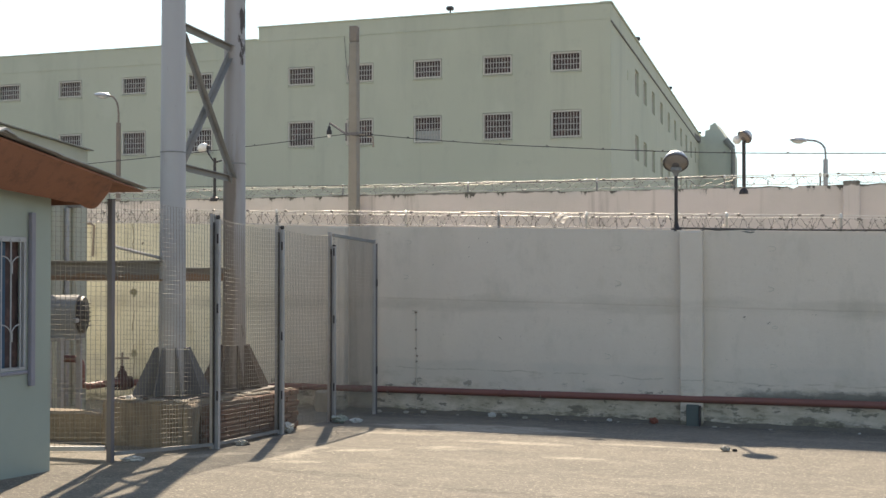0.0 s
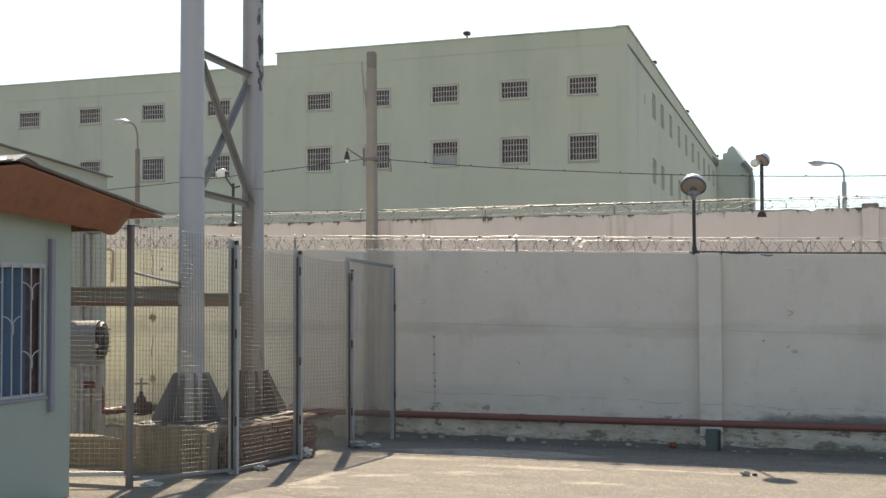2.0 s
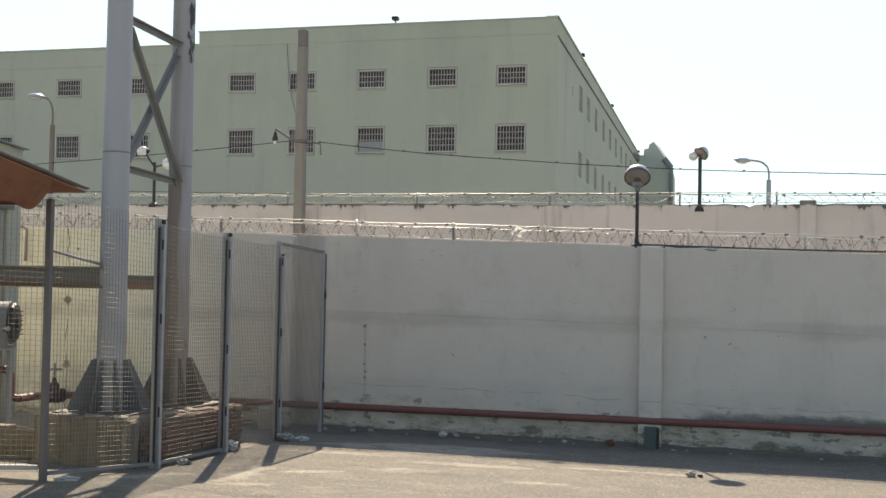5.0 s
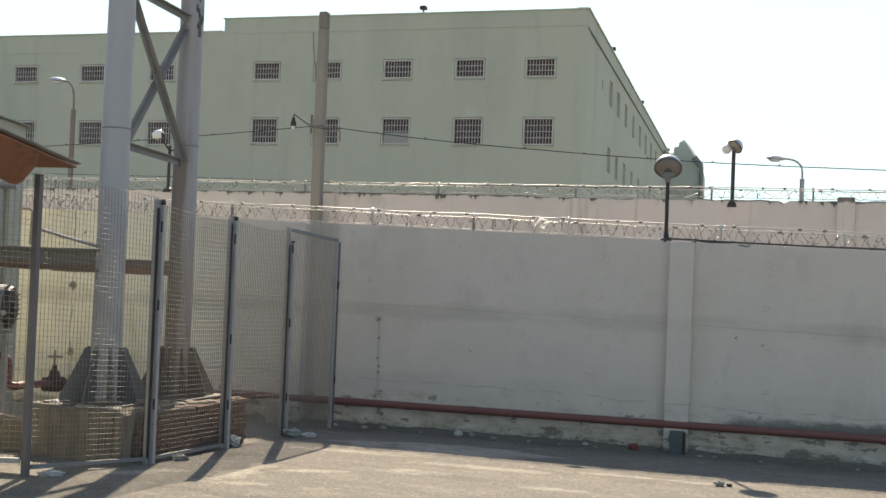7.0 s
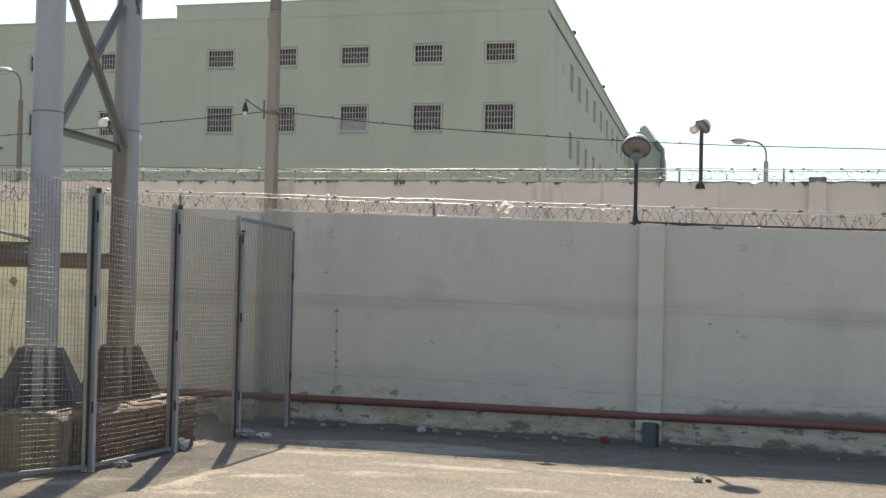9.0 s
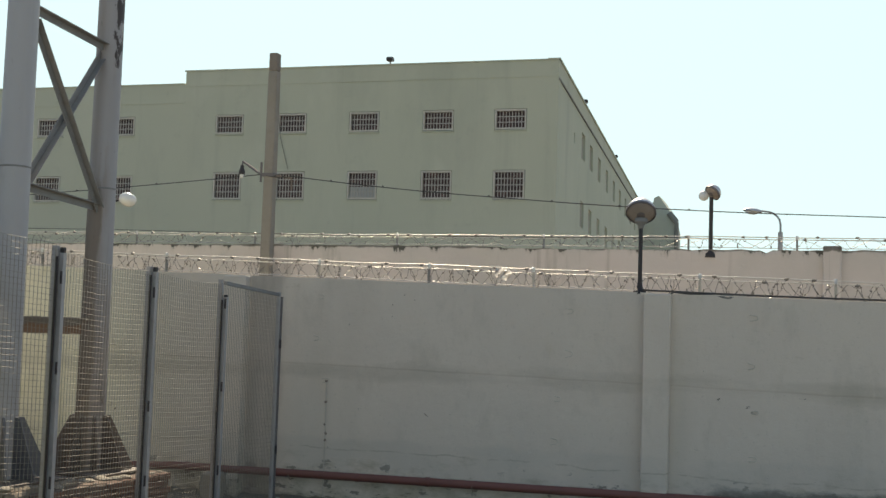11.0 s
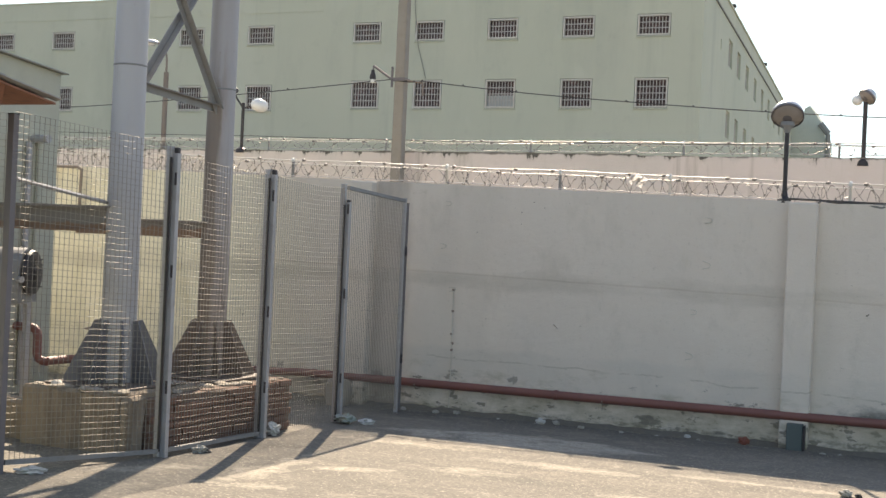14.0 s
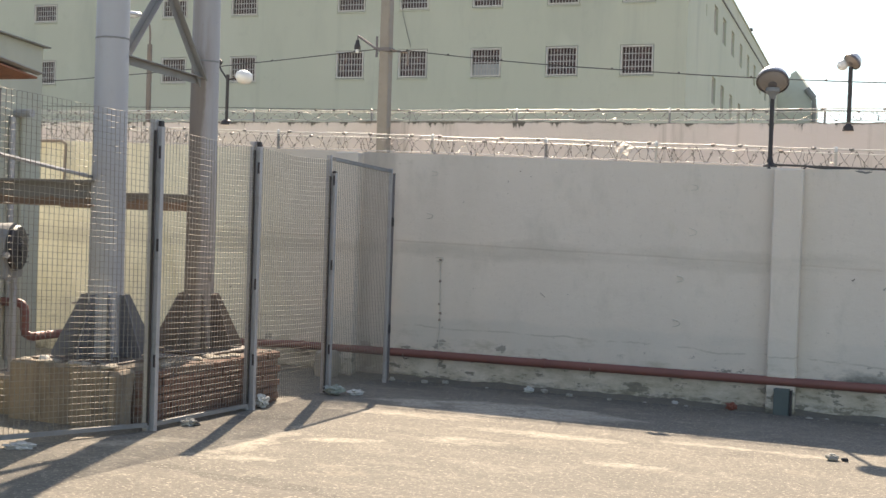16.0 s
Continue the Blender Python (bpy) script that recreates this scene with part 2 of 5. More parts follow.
w = Mat("outer_wall_plaster", (0.66, 0.592, 0.555), 0.9)
w.over(w.math("MULTIPLY", w.mask(w.noise(0.6, 6, 0.6), 0.42, 0.68), 0.6), (0.53, 0.505, 0.465))
w.over(w.math("MULTIPLY", w.mask(w.noise(2.2, 8, 0.7, stretch=(1, 1, 0.22)), 0.57, 0.72), 0.5), (0.34, 0.33, 0.29))
edge = w.math("ADD", w.math("MULTIPLY", w.math("SUBTRACT", w.noise(3.4, 8, 0.7, stretch=(1.1, 1, 0.35)), 0.5), 2.4), w.band(2, 3.26, 3.61))
w.over(w.math("MULTIPLY", w.mask(edge, 0.74, 1.0), 0.45), (0.36, 0.34, 0.30))
w.over(w.mask(edge, 0.93, 0.99), (0.11, 0.105, 0.09))
rim = w.math("ADD", w.math("MULTIPLY", w.math("SUBTRACT", w.noise(2.6, 7, 0.7, stretch=(1, 1, 0.3)), 0.5), 1.6), w.band(2, 3.49, 3.585))
w.over(w.math("MULTIPLY", w.mask(rim, 0.62, 0.84), 0.85), (0.14, 0.13, 0.11))
w.over(w.math("MULTIPLY", w.mask(w.noise(1.6, 5, 0.6, stretch=(3.0, 1, 0.12)), 0.60, 0.70), 0.45), (0.30, 0.27, 0.23))
w.bump(w.noise(9, 8, 0.7), 0.4, 0.02)
M_WALL2 = w.done()

b = Mat("green_render", (0.56, 0.57, 0.455), 0.9)
b.over(b.math("MULTIPLY", b.mask(b.noise(0.11, 5, 0.6), 0.40, 0.68), 0.7), (0.50, 0.525, 0.415))
b.over(b.math("MULTIPLY", b.mask(b.noise(0.35, 6, 0.65, stretch=(1, 1, 0.3)), 0.54, 0.75), 0.45), (0.40, 0.42, 0.345))
b.over(b.math("MULTIPLY", b.mask(b.noise(1.4, 8, 0.7), 0.58, 0.78), 0.3), (0.33, 0.35, 0.29))
b.over(b.math("MULTIPLY", b.mask(b.noise(0.5, 4, 0.5, stretch=(1, 1, 0.5)), 0.60, 0.66), 0.35), (0.60, 0.61, 0.50))
b.over(b.math("MULTIPLY", b.mask(b.noise(0.55, 6, 0.6, stretch=(2.2, 1, 0.16)), 0.58, 0.74), 0.35), (0.36, 0.38, 0.31))
b.bump(b.noise(12, 6, 0.7), 0.3, 0.02)
M_GREEN = b.done()

M_GREEN_LIGHT = paint("hut_green_plaster", (0.36, 0.405, 0.355), (0.29, 0.325, 0.28), 0.85, 1.0, 0.25)
M_ANNEX = paint("annex_green_render", (0.50, 0.505, 0.415), (0.36, 0.36, 0.30), 0.9, 0.8, 0.5)
M_ENDTOWER = paint("end_tower_render", (0.62, 0.645, 0.545), (0.45, 0.47, 0.40), 0.9, 0.3, 0.4)
M_ANNEXROOF = paint("weathered_roof_edge", (0.30, 0.30, 0.27), (0.2, 0.19, 0.17), 0.85)
M_COPING = paint("grey_coping", (0.20, 0.195, 0.18), (0.10, 0.10, 0.09), 0.8)
M_WINFRAME = paint("window_frame_paint", (0.66, 0.63, 0.56), (0.36, 0.30, 0.25), 0.7, 2.0)
M_GRILLE = paint("grille_paint", (0.56, 0.54, 0.50), (0.24, 0.18, 0.14), 0.6, 1.6, 0.6)
# room darkness behind the windows, put into the colour, with brownish bits
M_DARK = paint("unlit_room_colour", (0.085, 0.058, 0.056), (0.30, 0.17, 0.15), 0.9, 1.4, 0.9)
M_SHEET = paint("light_sheet_panel", (0.45, 0.47, 0.46), (0.3, 0.3, 0.3), 0.6)
M_GALV = paint("galvanised_steel", (0.43, 0.425, 0.43), (0.20, 0.18, 0.17), 0.5, 3.0, 0.5, 0.25)
M_WIRE = paint("mesh_wire", (0.26, 0.24, 0.205), (0.15, 0.115, 0.09), 0.6, 6.0, 0.5, 0.12)
M_RAZOR = paint("razor_steel", (0.24, 0.22, 0.20), (0.15, 0.11, 0.09), 0.45, 8.0, 0.5, 0.4)
M_LINEWIRE = paint("bright_line_wire", (0.74, 0.71, 0.66), (0.48, 0.43, 0.37), 0.42, 6.0, 0.4, 0.5)
M_BLACK = paint("black_lamp_paint", (0.035, 0.03, 0.032), (0.08, 0.05, 0.04), 0.5, 4.0)
M_CABLE = paint("black_cable", (0.075, 0.07, 0.066), (0.13, 0.12, 0.105), 0.6, 6.0)
M_PIPE = paint("red_oxide_pipe", (0.225, 0.088, 0.072), (0.14, 0.075, 0.06), 0.55, 2.5, 0.5)
M_POLE = paint("weathered_concrete_pole", (0.30, 0.275, 0.24), (0.19, 0.16, 0.135), 0.9, 2.0, 0.5)
M_TEAL = paint("teal_box_paint", (0.09, 0.115, 0.112), (0.12, 0.13, 0.12), 0.6, 3.0)
M_WHITE_GLASS = paint("opal_glass", (0.80, 0.80, 0.78), (0.6, 0.58, 0.52), 0.2, 4.0, 0.2)
M_LENS = paint("lamp_reflector", (0.31, 0.265, 0.235), (0.19, 0.155, 0.13), 0.3, 6.0)
M_ZINC = paint("zinc_lamp_top", (0.70, 0.70, 0.70), (0.45, 0.44, 0.42), 0.35, 4.0, 0.3, 0.4)
M_BROWN = paint("brown_soffit_board", (0.285, 0.125, 0.075), (0.10, 0.055, 0.04), 0.75, 2.6, 0.85)
M_ROOF = paint("roof_sheet", (0.40, 0.39, 0.375), (0.20, 0.17, 0.15), 0.5, 2.0, 0.6, 0.3)
M_TRIM = paint("mauve_grey_trim", (0.27, 0.265, 0.31), (0.18, 0.17, 0.18), 0.6, 3.0)
M_BLUE = paint("blue_blind", (0.045, 0.105, 0.185), (0.035, 0.065, 0.11), 0.5, 2.0, 0.5)
M_WHITEBAR = paint("white_bar_paint", (0.46, 0.465, 0.475), (0.30, 0.28, 0.27), 0.5, 4.0, 0.3)
k = Mat("old_concrete_block", (0.31, 0.25, 0.185), 0.95)
k.over(k.math("MULTIPLY", k.mask(k.noise(1.6, 6, 0.6), 0.4, 0.65), 0.7), (0.24, 0.195, 0.15))
k.over(k.math("MULTIPLY", k.mask(k.noise(3.0, 7, 0.65, stretch=(2.5, 2.5, 0.35)), 0.48, 0.66), 0.75), (0.15, 0.12, 0.095))
k.over(k.math("MULTIPLY", k.mask(k.noise(7.0, 7, 0.7), 0.56, 0.70), 0.6), (0.42, 0.36, 0.28))
k.bump(k.noise(9, 8, 0.7), 0.7, 0.03)
M_BLOCK = k.done()
M_RUBBLE = paint("rubble_mortar", (0.39, 0.345, 0.28), (0.25, 0.205, 0.16), 0.95, 3.0, 0.5)
M_BRICK = paint("rusty_brick", (0.185, 0.10, 0.072), (0.25, 0.19, 0.145), 0.95, 4.0, 0.5)
M_GUSSET = paint("grey_gusset_paint", (0.165, 0.165, 0.178), (0.12, 0.085, 0.065), 0.6, 2.5, 0.6)
M_BRACE = paint("grey_brace_paint", (0.25, 0.25, 0.245), (0.15, 0.12, 0.10), 0.6, 2.5, 0.6)
M_GUSSET_RUST = paint("rusty_gusset_paint", (0.155, 0.12, 0.10), (0.10, 0.06, 0.042), 0.7, 2.5, 0.7)
M_DARKPOST = paint("dark_brown_post", (0.16, 0.145, 0.15), (0.2, 0.16, 0.14), 0.6, 3.0, 0.5)
M_LOOP = paint("limewashed_rebar", (0.60, 0.56, 0.49), (0.34, 0.27, 0.21), 0.85, 8.0, 0.6)
M_PAPER = paint("litter_paper", (0.44, 0.42, 0.37), (0.36, 0.33, 0.28), 0.85, 8.0, 0.5)
M_BAG = paint("litter_plastic", (0.58, 0.58, 0.55), (0.36, 0.37, 0.34), 0.35, 8.0, 0.4)
M_GREENPL = paint("litter_green_plastic", (0.34, 0.385, 0.35), (0.48, 0.50, 0.47), 0.3, 8.0, 0.4)
M_ORANGE = paint("litter_orange_plastic", (0.27, 0.09, 0.06), (0.22, 0.08, 0.055), 0.5, 6.0, 0.3)
M_DARKLIT = paint("litter_dark_rag", (0.06, 0.06, 0.062), (0.12, 0.11, 0.1), 0.9, 6.0, 0.5)
M_RUST = paint("rusty_rebar", (0.30, 0.24, 0.20), (0.2, 0.12, 0.08), 0.8, 8.0, 0.6)

t = Mat("tower_grey_paint", (0.435, 0.425, 0.435), 0.55, 0.1)
t.over(t.math("MULTIPLY", t.mask(t.noise(1.2, 6, 0.6, stretch=(1, 1, 0.35)), 0.45, 0.75), 0.5), (0.39, 0.385, 0.395))
t.over(t.math("MULTIPLY", t.mask(t.noise(2.0, 8, 0.7, stretch=(2, 2, 0.3)), 0.60, 0.74), 0.5), (0.28, 0.21, 0.16))
t.over(t.math("MULTIPLY", t.mask(t.noise(1.0, 7, 0.66, stretch=(4, 4, 0.22)), 0.54, 0.68), 0.45), (0.50, 0.495, 0.50))
t.over(t.math("MULTIPLY", t.mask(t.noise(5.0, 8, 0.7, stretch=(1.4, 1.4, 0.7)), 0.60, 0.66), 0.35), (0.30, 0.27, 0.25))
t.bump(t.noise(30, 5, 0.7), 0.2, 0.006)
M_TOWER = t.done()
t = Mat("tower_flaking_paint", (0.39, 0.375, 0.38), 0.6, 0.1)
t.over(t.math("MULTIPLY", t.mask(t.noise(1.1, 6, 0.6, stretch=(1, 1, 0.4)), 0.45, 0.72), 0.6), (0.36, 0.34, 0.34))
t.over(t.math("MULTIPLY", t.mask(t.math("SUBTRACT", t.noise(1.6, 5, 0.6, stretch=(3, 3, 0.5)), t.band(2, 2.0, 14.0)), 0.42, 0.62), 0.4), (0.27, 0.205, 0.16))
t.over(t.mask(t.noise(2.6, 9, 0.72, stretch=(1.7, 1.7, 0.55)), 0.64, 0.66), (0.13, 0.105, 0.10))
t.over(t.math("MULTIPLY", t.mask(t.math("ADD", t.noise(1.3, 6, 0.65, stretch=(3.5, 3.5, 0.25)), t.math("MULTIPLY", t.band(2, 3.7, 2.2), 0.22)), 0.60, 0.72), 0.4), (0.22, 0.165, 0.125))
brown = t.math("MULTIPLY", t.band(2, 3.7, 3.1), t.band(0, -7.09, -7.15))
t.over(t.math("MULTIPLY", t.mask(t.math("ADD", t.math("MULTIPLY", brown, 0.45), t.noise(2.2, 7, 0.68, stretch=(1.5, 1.5, 0.5))), 0.66, 0.84), 0.8), (0.19, 0.145, 0.11))
t.over(t.math("MULTIPLY", t.math("MULTIPLY", t.band(0, -7.12, -7.20), t.mask(t.noise(0.9, 6, 0.65, stretch=(3, 3, 0.4)), 0.30, 0.55)), 0.6), (0.25, 0.21, 0.185))
flake = t.math("MULTIPLY", t.band(2, 4.4, 4.9), t.band(0, -7.105, -7.065))
t.over(t.mask(t.math("ADD", t.math("MULTIPLY", flake, 0.20), t.noise(4.6, 8, 0.72, stretch=(1.6, 1.6, 0.6))), 0.665, 0.685), (0.075, 0.062, 0.06))
t.bump(t.noise(2.6, 9, 0.72, stretch=(1.7, 1.7, 0.55)), 0.4, 0.01)
M_TOWER2 = t.done()


# ---- mesh helpers ----
def mesh_of(name, bm, mat, smooth=False):
    me = bpy.data.meshes.new(name)
    bmesh.ops.recalc_face_normals(bm, faces=bm.faces[:])
    bm.to_mesh(me)
    bm.free()
    for m in mat if isinstance(mat, (list, tuple)) else [mat]:
        me.materials.append(m)
    if smooth:
        me.polygons.foreach_set("use_smooth", [True] * len(me.polygons))
        me.set_sharp_from_angle(angle=radians(40))
    return me


def part(name, bm, mat, parent=None, label="", smooth=False):
    ob = new(name, mesh_of(name, bm, mat, smooth))
    if parent is not None:
        ob.parent = parent
        ob.matrix_parent_inverse = Matrix.Identity(4)
    return tagged(ob, label)


def thing(name, label, category, at=(0, 0, 0), rz=0, group="", kind=""):
    ob = new(name)
    ob.matrix_world = pose(*at, 0, 0, rz)
    return tagged(ob, label, category, group, kind)


def box(bm, x0, x1, y0, y1, z0, z1, bevel=0.0):
    r = bmesh.ops.create_cube(bm, size=1)
    bmesh.ops.scale(bm, verts=r["verts"], vec=(x1 - x0, y1 - y0, z1 - z0))
    bmesh.ops.translate(bm, verts=r["verts"], vec=((x0 + x1) / 2, (y0 + y1) / 2, (z0 + z1) / 2))
    if bevel:
        edges = list({e for v in r["verts"] for e in v.link_edges})
        bmesh.ops.bevel(bm, geom=edges, offset=bevel, segments=1, affect="EDGES")
    return bm


def nb():
    return bmesh.new()


def tube(bm, pts, r, sides=8, cap=True, r_end=None):
    """A round tube along a line of points."""
    pts = [Vector(p) for p in pts]
    rings = []
    for i, p in enumerate(pts):
        d = (pts[min(i + 1, len(pts) - 1)] - pts[max(i - 1, 0)]).normalized()
        a = d.cross(Vector((0, 0, 1)) if abs(d.z) < 0.95 else Vector((1, 0, 0))).normalized()
        c = d.cross(a)
        rr = r if r_end is None else r + (r_end - r) * i / (len(pts) - 1)
        rings.append([bm.verts.new(p + rr * (math.cos(2 * math.pi * k / sides) * a + math.sin(2 * math.pi * k / sides) * c)) for k in range(sides)])
    for q, s in zip(rings, rings[1:]):
        for k in range(sides):
            bm.faces.new((q[k], q[(k + 1) % sides], s[(k + 1) % sides], s[k]))
    if cap and sides > 2:
        bm.faces.new(rings[0][::-1])
        bm.faces.new(rings[-1])
    return bm


def lathe(bm, profile, sides=20, axis_at=(0, 0, 0)):
    """Turn a profile of (radius, height) about an upright axis."""
    o = Vector(axis_at)
    rings = []
    for r, z in profile:
        if r < 1e-5:
            rings.append([bm.verts.new(o + Vector((0, 0, z)))])
        else:
            rings.append([bm.verts.new(o + Vector((r * math.cos(2 * math.pi * k / sides), r * math.sin(2 * math.pi * k / sides), z))) for k in range(sides)])
    for q, s in zip(rings, rings[1:]):
        for k in range(sides):
            a, b2, c, d = q[k % len(q)], q[(k + 1) % len(q)], s[(k + 1) % len(s)], s[k % len(s)]
            vs = []
            for v in (a, b2, c, d):
                if v not in vs:
                    vs.append(v)
            if len(vs) > 2:
                bm.faces.new(vs)
    return bm


def prism(bm, outline, y0, y1):
    """An outline in x and z, given depth along y."""
    a = [bm.verts.new((x, y0, z)) for x, z in outline]
    c = [bm.verts.new((x, y1, z)) for x, z in outline]
    n = len(a)
    bm.faces.new(a)
    bm.faces.new(c[::-1])
    for i in range(n):
        bm.faces.new((a[i], c[i], c[(i + 1) % n], a[(i + 1) % n]))
    return bm


def arc(cx, cz, r, a0, a1, n=8):
    return [(cx + r * math.cos(radians(a0 + (a1 - a0) * i / n)), cz + r * math.sin(radians(a0 + (a1 - a0) * i / n))) for i in range(n + 1)]


def pierced_wall(bm, x0, x1, z0, z1, holes, depth, thick):
    """A wall in the plane y = 0 (its back at y = thick) with rectangular openings (xa, xb, za, zb) whose reveals go in by depth."""
    xs = sorted({x0, x1, *(h[0] for h in holes), *(h[1] for h in holes)})
    zs = sorted({z0, z1, *(h[2] for h in holes), *(h[3] for h in holes)})
    vert = {}

    def v(x, y, z):
        key = (round(x, 4), round(y, 4), round(z, 4))
        if key not in vert:
            vert[key] = bm.verts.new(key)
        return vert[key]

    for y in (0, thick):
        for xa, xb in zip(xs, xs[1:]):
            for za, zb in zip(zs, zs[1:]):
                cx, cz = (xa + xb) / 2, (za + zb) / 2
                if any(h[0] < cx < h[1] and h[2] < cz < h[3] for h in holes):
                    continue
                bm.faces.new((v(xa, y, za), v(xb, y, za), v(xb, y, zb), v(xa, y, zb)))
    for xa, xb, za, zb in holes:
        for p, q in (((xa, za), (xb, za)), ((xb, za), (xb, zb)), ((xb, zb), (xa, zb)), ((xa, zb), (xa, za))):
            ps = [u for u in (*((x, p[1]) for x in xs if p[1] == q[1] and min(p[0], q[0]) <= x <= max(p[0], q[0])),
                              *((p[0], z) for z in zs if p[0] == q[0] and min(p[1], q[1]) <= z <= max(p[1], q[1])))]
            for s, t2 in zip(ps, ps[1:]):
                bm.faces.new((v(s[0], 0, s[1]), v(t2[0], 0, t2[1]), v(t2[0], thick, t2[1]), v(s[0], thick, s[1])))
    for (xa, za), (xb, zb) in (((x0, z0), (x1, z0)), ((x0, z1), (x1, z1)), ((x0, z0), (x0, z1)), ((x1, z0), (x1, z1))):
        bm.faces.new((bm.verts.new((xa, 0, za)), bm.verts.new((xb, 0, zb)), bm.verts.new((xb, thick, zb)), bm.verts.new((xa, thick, za))))
    return bm


# ---- ground ----
GROUND_Y = [-400, -40, -1.5, 5, 9.68, 11.4, 13.17, 14.5, 15.5, 16.8, 17.4, 23, 60, 3000]
GROUND_Z = [0.5, 0.5, 0.33, 0.17, 0.03, -0.055, -0.10, -0.125, -0.165, -0.225, -0.245, -0.35, -0.4, -0.4]


def ground_z(x, y):
    side = -0.006 * max(min(x, 4.0) + 5.0, 0.0) * min(max((y - 9) / 4, 0), 1)
    return float(np.interp(y, GROUND_Y, GROUND_Z)) + side


def build_ground():
    xs = np.concatenate([[-3000, -800, -250, -90, -45, -25], np.arange(-16, 9.01, 0.5), [14, 25, 50, 120, 400, 1200, 3000]])
    ys = np.concatenate([[-3000, -700, -150, -40, -15], np.arange(-6, 18.5, 0.5), [20, 23, 30, 45, 80, 160, 400, 1200, 3000]])
    bm = nb()
    grid = [[bm.verts.new((x, y, ground_z(x, y) + (0.006 * noise.noise((x * 0.9, y * 0.9, 0)) if -16 <= x <= 9 and -6 < y < 18 else 0))) for x in xs] for y in ys]
    for r0, r1 in zip(grid, grid[1:]):
        for i in range(len(xs) - 1):
            bm.faces.new((r0[i], r0[i + 1], r1[i + 1], r1[i]))
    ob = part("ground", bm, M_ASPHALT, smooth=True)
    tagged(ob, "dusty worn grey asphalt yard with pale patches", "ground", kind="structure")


build_ground()


# ---- inner wall ----
WALL_Y = 17.42


def wall_top(x):
    return 2.585 - 0.0235 * (x + 1.5)


def build_inner_wall():
    wall = thing("wall_inner", "whitewashed concrete panel wall, peeling at its foot", "wall", kind="structure")
    joints = [-22.0, -16.4, -11.4, -6.09, -1.72, 2.9, 7.5, 12.0]
    for a, c in zip(joints, joints[1:]):
        bm = nb()
        n = 14
        outline_top = [(a + (c - a) * i / n) for i in range(n + 1)]
        rows = []
        for z_of in (lambda x: -0.8, lambda x: 1.48 - 0.02 * (x + 3), lambda x: 1.50 - 0.02 * (x + 3), wall_top):
            rows.append([(x, z_of(x)) for x in outline_top])
        depth = [0.005, 0.005, 0.0, 0.0]
        front = [[bm.verts.new((x, WALL_Y + d + 0.006 * noise.noise((x * 1.3, z, 2)), z + (0.018 * noise.noise((x * 3.1, 5, 1)) if k == 3 else 0.012 * noise.noise((x * 2.3, 9, 1)) if k else 0))) for x, z in row]
                 for k, (row, d) in enumerate(zip(rows, depth))]
        for q, s in zip(front, front[1:]):
            for i in range(n):
                bm.faces.new((q[i], q[i + 1], s[i + 1], s[i]))
        back_top = [bm.verts.new((x, WALL_Y + 0.2, v.co.z)) for x, v in zip(outline_top, front[-1])]
        back_bot = [bm.verts.new((x, WALL_Y + 0.2, -0.8)) for x in outline_top]
        for i in range(n):
            bm.faces.new((front[-1][i], front[-1][i + 1], back_top[i + 1], back_top[i]))
            bm.faces.new((back_top[i], back_top[i + 1], back_bot[i + 1], back_bot[i]))
        for i in (0, n):
            bm.faces.new([r[i] for r in front] + [back_top[i], back_bot[i]])
        part("wall_panel", bm, M_WALL, wall)
    for x0, x1 in ((-7.57, -7.25), (-1.90, -1.575), (5.4, 5.72)):
        bm = nb()
        box(bm, x0, x1, WALL_Y - 0.15, WALL_Y + 0.004, -0.8, wall_top(x0) - 0.02, 0.012)
        part("pilaster", bm, M_WALL, wall)
    # lifting loops cast into the panels
    for x, z in ((-6.2, 2.45), (-6.25, 1.90), (-6.1, 1.34), (-2.84, 2.34), (-2.84, 1.81), (-2.97, 1.24), (-3.0, 0.71), (-0.59, 2.31), (-0.61, 1.73), (-0.56, 1.17), (-0.58, 0.62), (-8.6, 2.35), (-8.6, 1.7), (-8.55, 1.1), (-9.3, 1.75), (-9.3, 0.9)):
        bm = nb()
        k = 0.86 + 0.3 * noise.noise((x * 3, z * 5, 4))
        lean = 0.05 * noise.noise((x * 7, z * 3, 1))
        bend = [(x + k * (0.020 + 0.030 * math.cos(radians(q))), WALL_Y - 0.018, z + k * (0.030 * math.sin(radians(q)) + lean * 0.4)) for q in range(75, -76, -30)]
        tube(bm, [(x - k * 0.055, WALL_Y + 0.01, z + k * (0.036 - lean)), (x - k * 0.045, WALL_Y - 0.014, z + k * (0.036 - lean * 0.6))] + bend + [(x - k * 0.040, WALL_Y - 0.014, z - k * (0.036 - lean)), (x - k * 0.052, WALL_Y + 0.01, z - k * (0.038 - lean))], 0.006, 6)
        part("lifting_loop", bm, M_LOOP, wall)
    # thin upright conduit at the panel joint
    bm = nb()
    tube(bm, [(-6.08, WALL_Y - 0.004, -0.30), (-6.075, WALL_Y - 0.004, 0.5), (-6.085, WALL_Y - 0.004, 1.34)], 0.007, 6)
    part("conduit", bm, M_LOOP, wall)
    # irregular rust spots along it, modelled as flat lumps
    for z, dx in ((0.10, 0.004), (0.56, 0.0), (0.65, 0.012), (0.77, -0.008), (1.06, 0.0), (1.33, -0.004)):
        bm = nb()
        bmesh.ops.create_icosphere(bm, subdivisions=2, radius=0.017)
        for v in bm.verts:
            v.co *= 1 + 0.9 * noise.noise(v.co * 40 + Vector((z * 9, 0, 0)))
            v.co.y *= 0.35
            v.co += Vector((-6.08 + dx, WALL_Y - 0.006, z))
        part("rust_spot", bm, M_RUST, wall)


build_inner_wall()


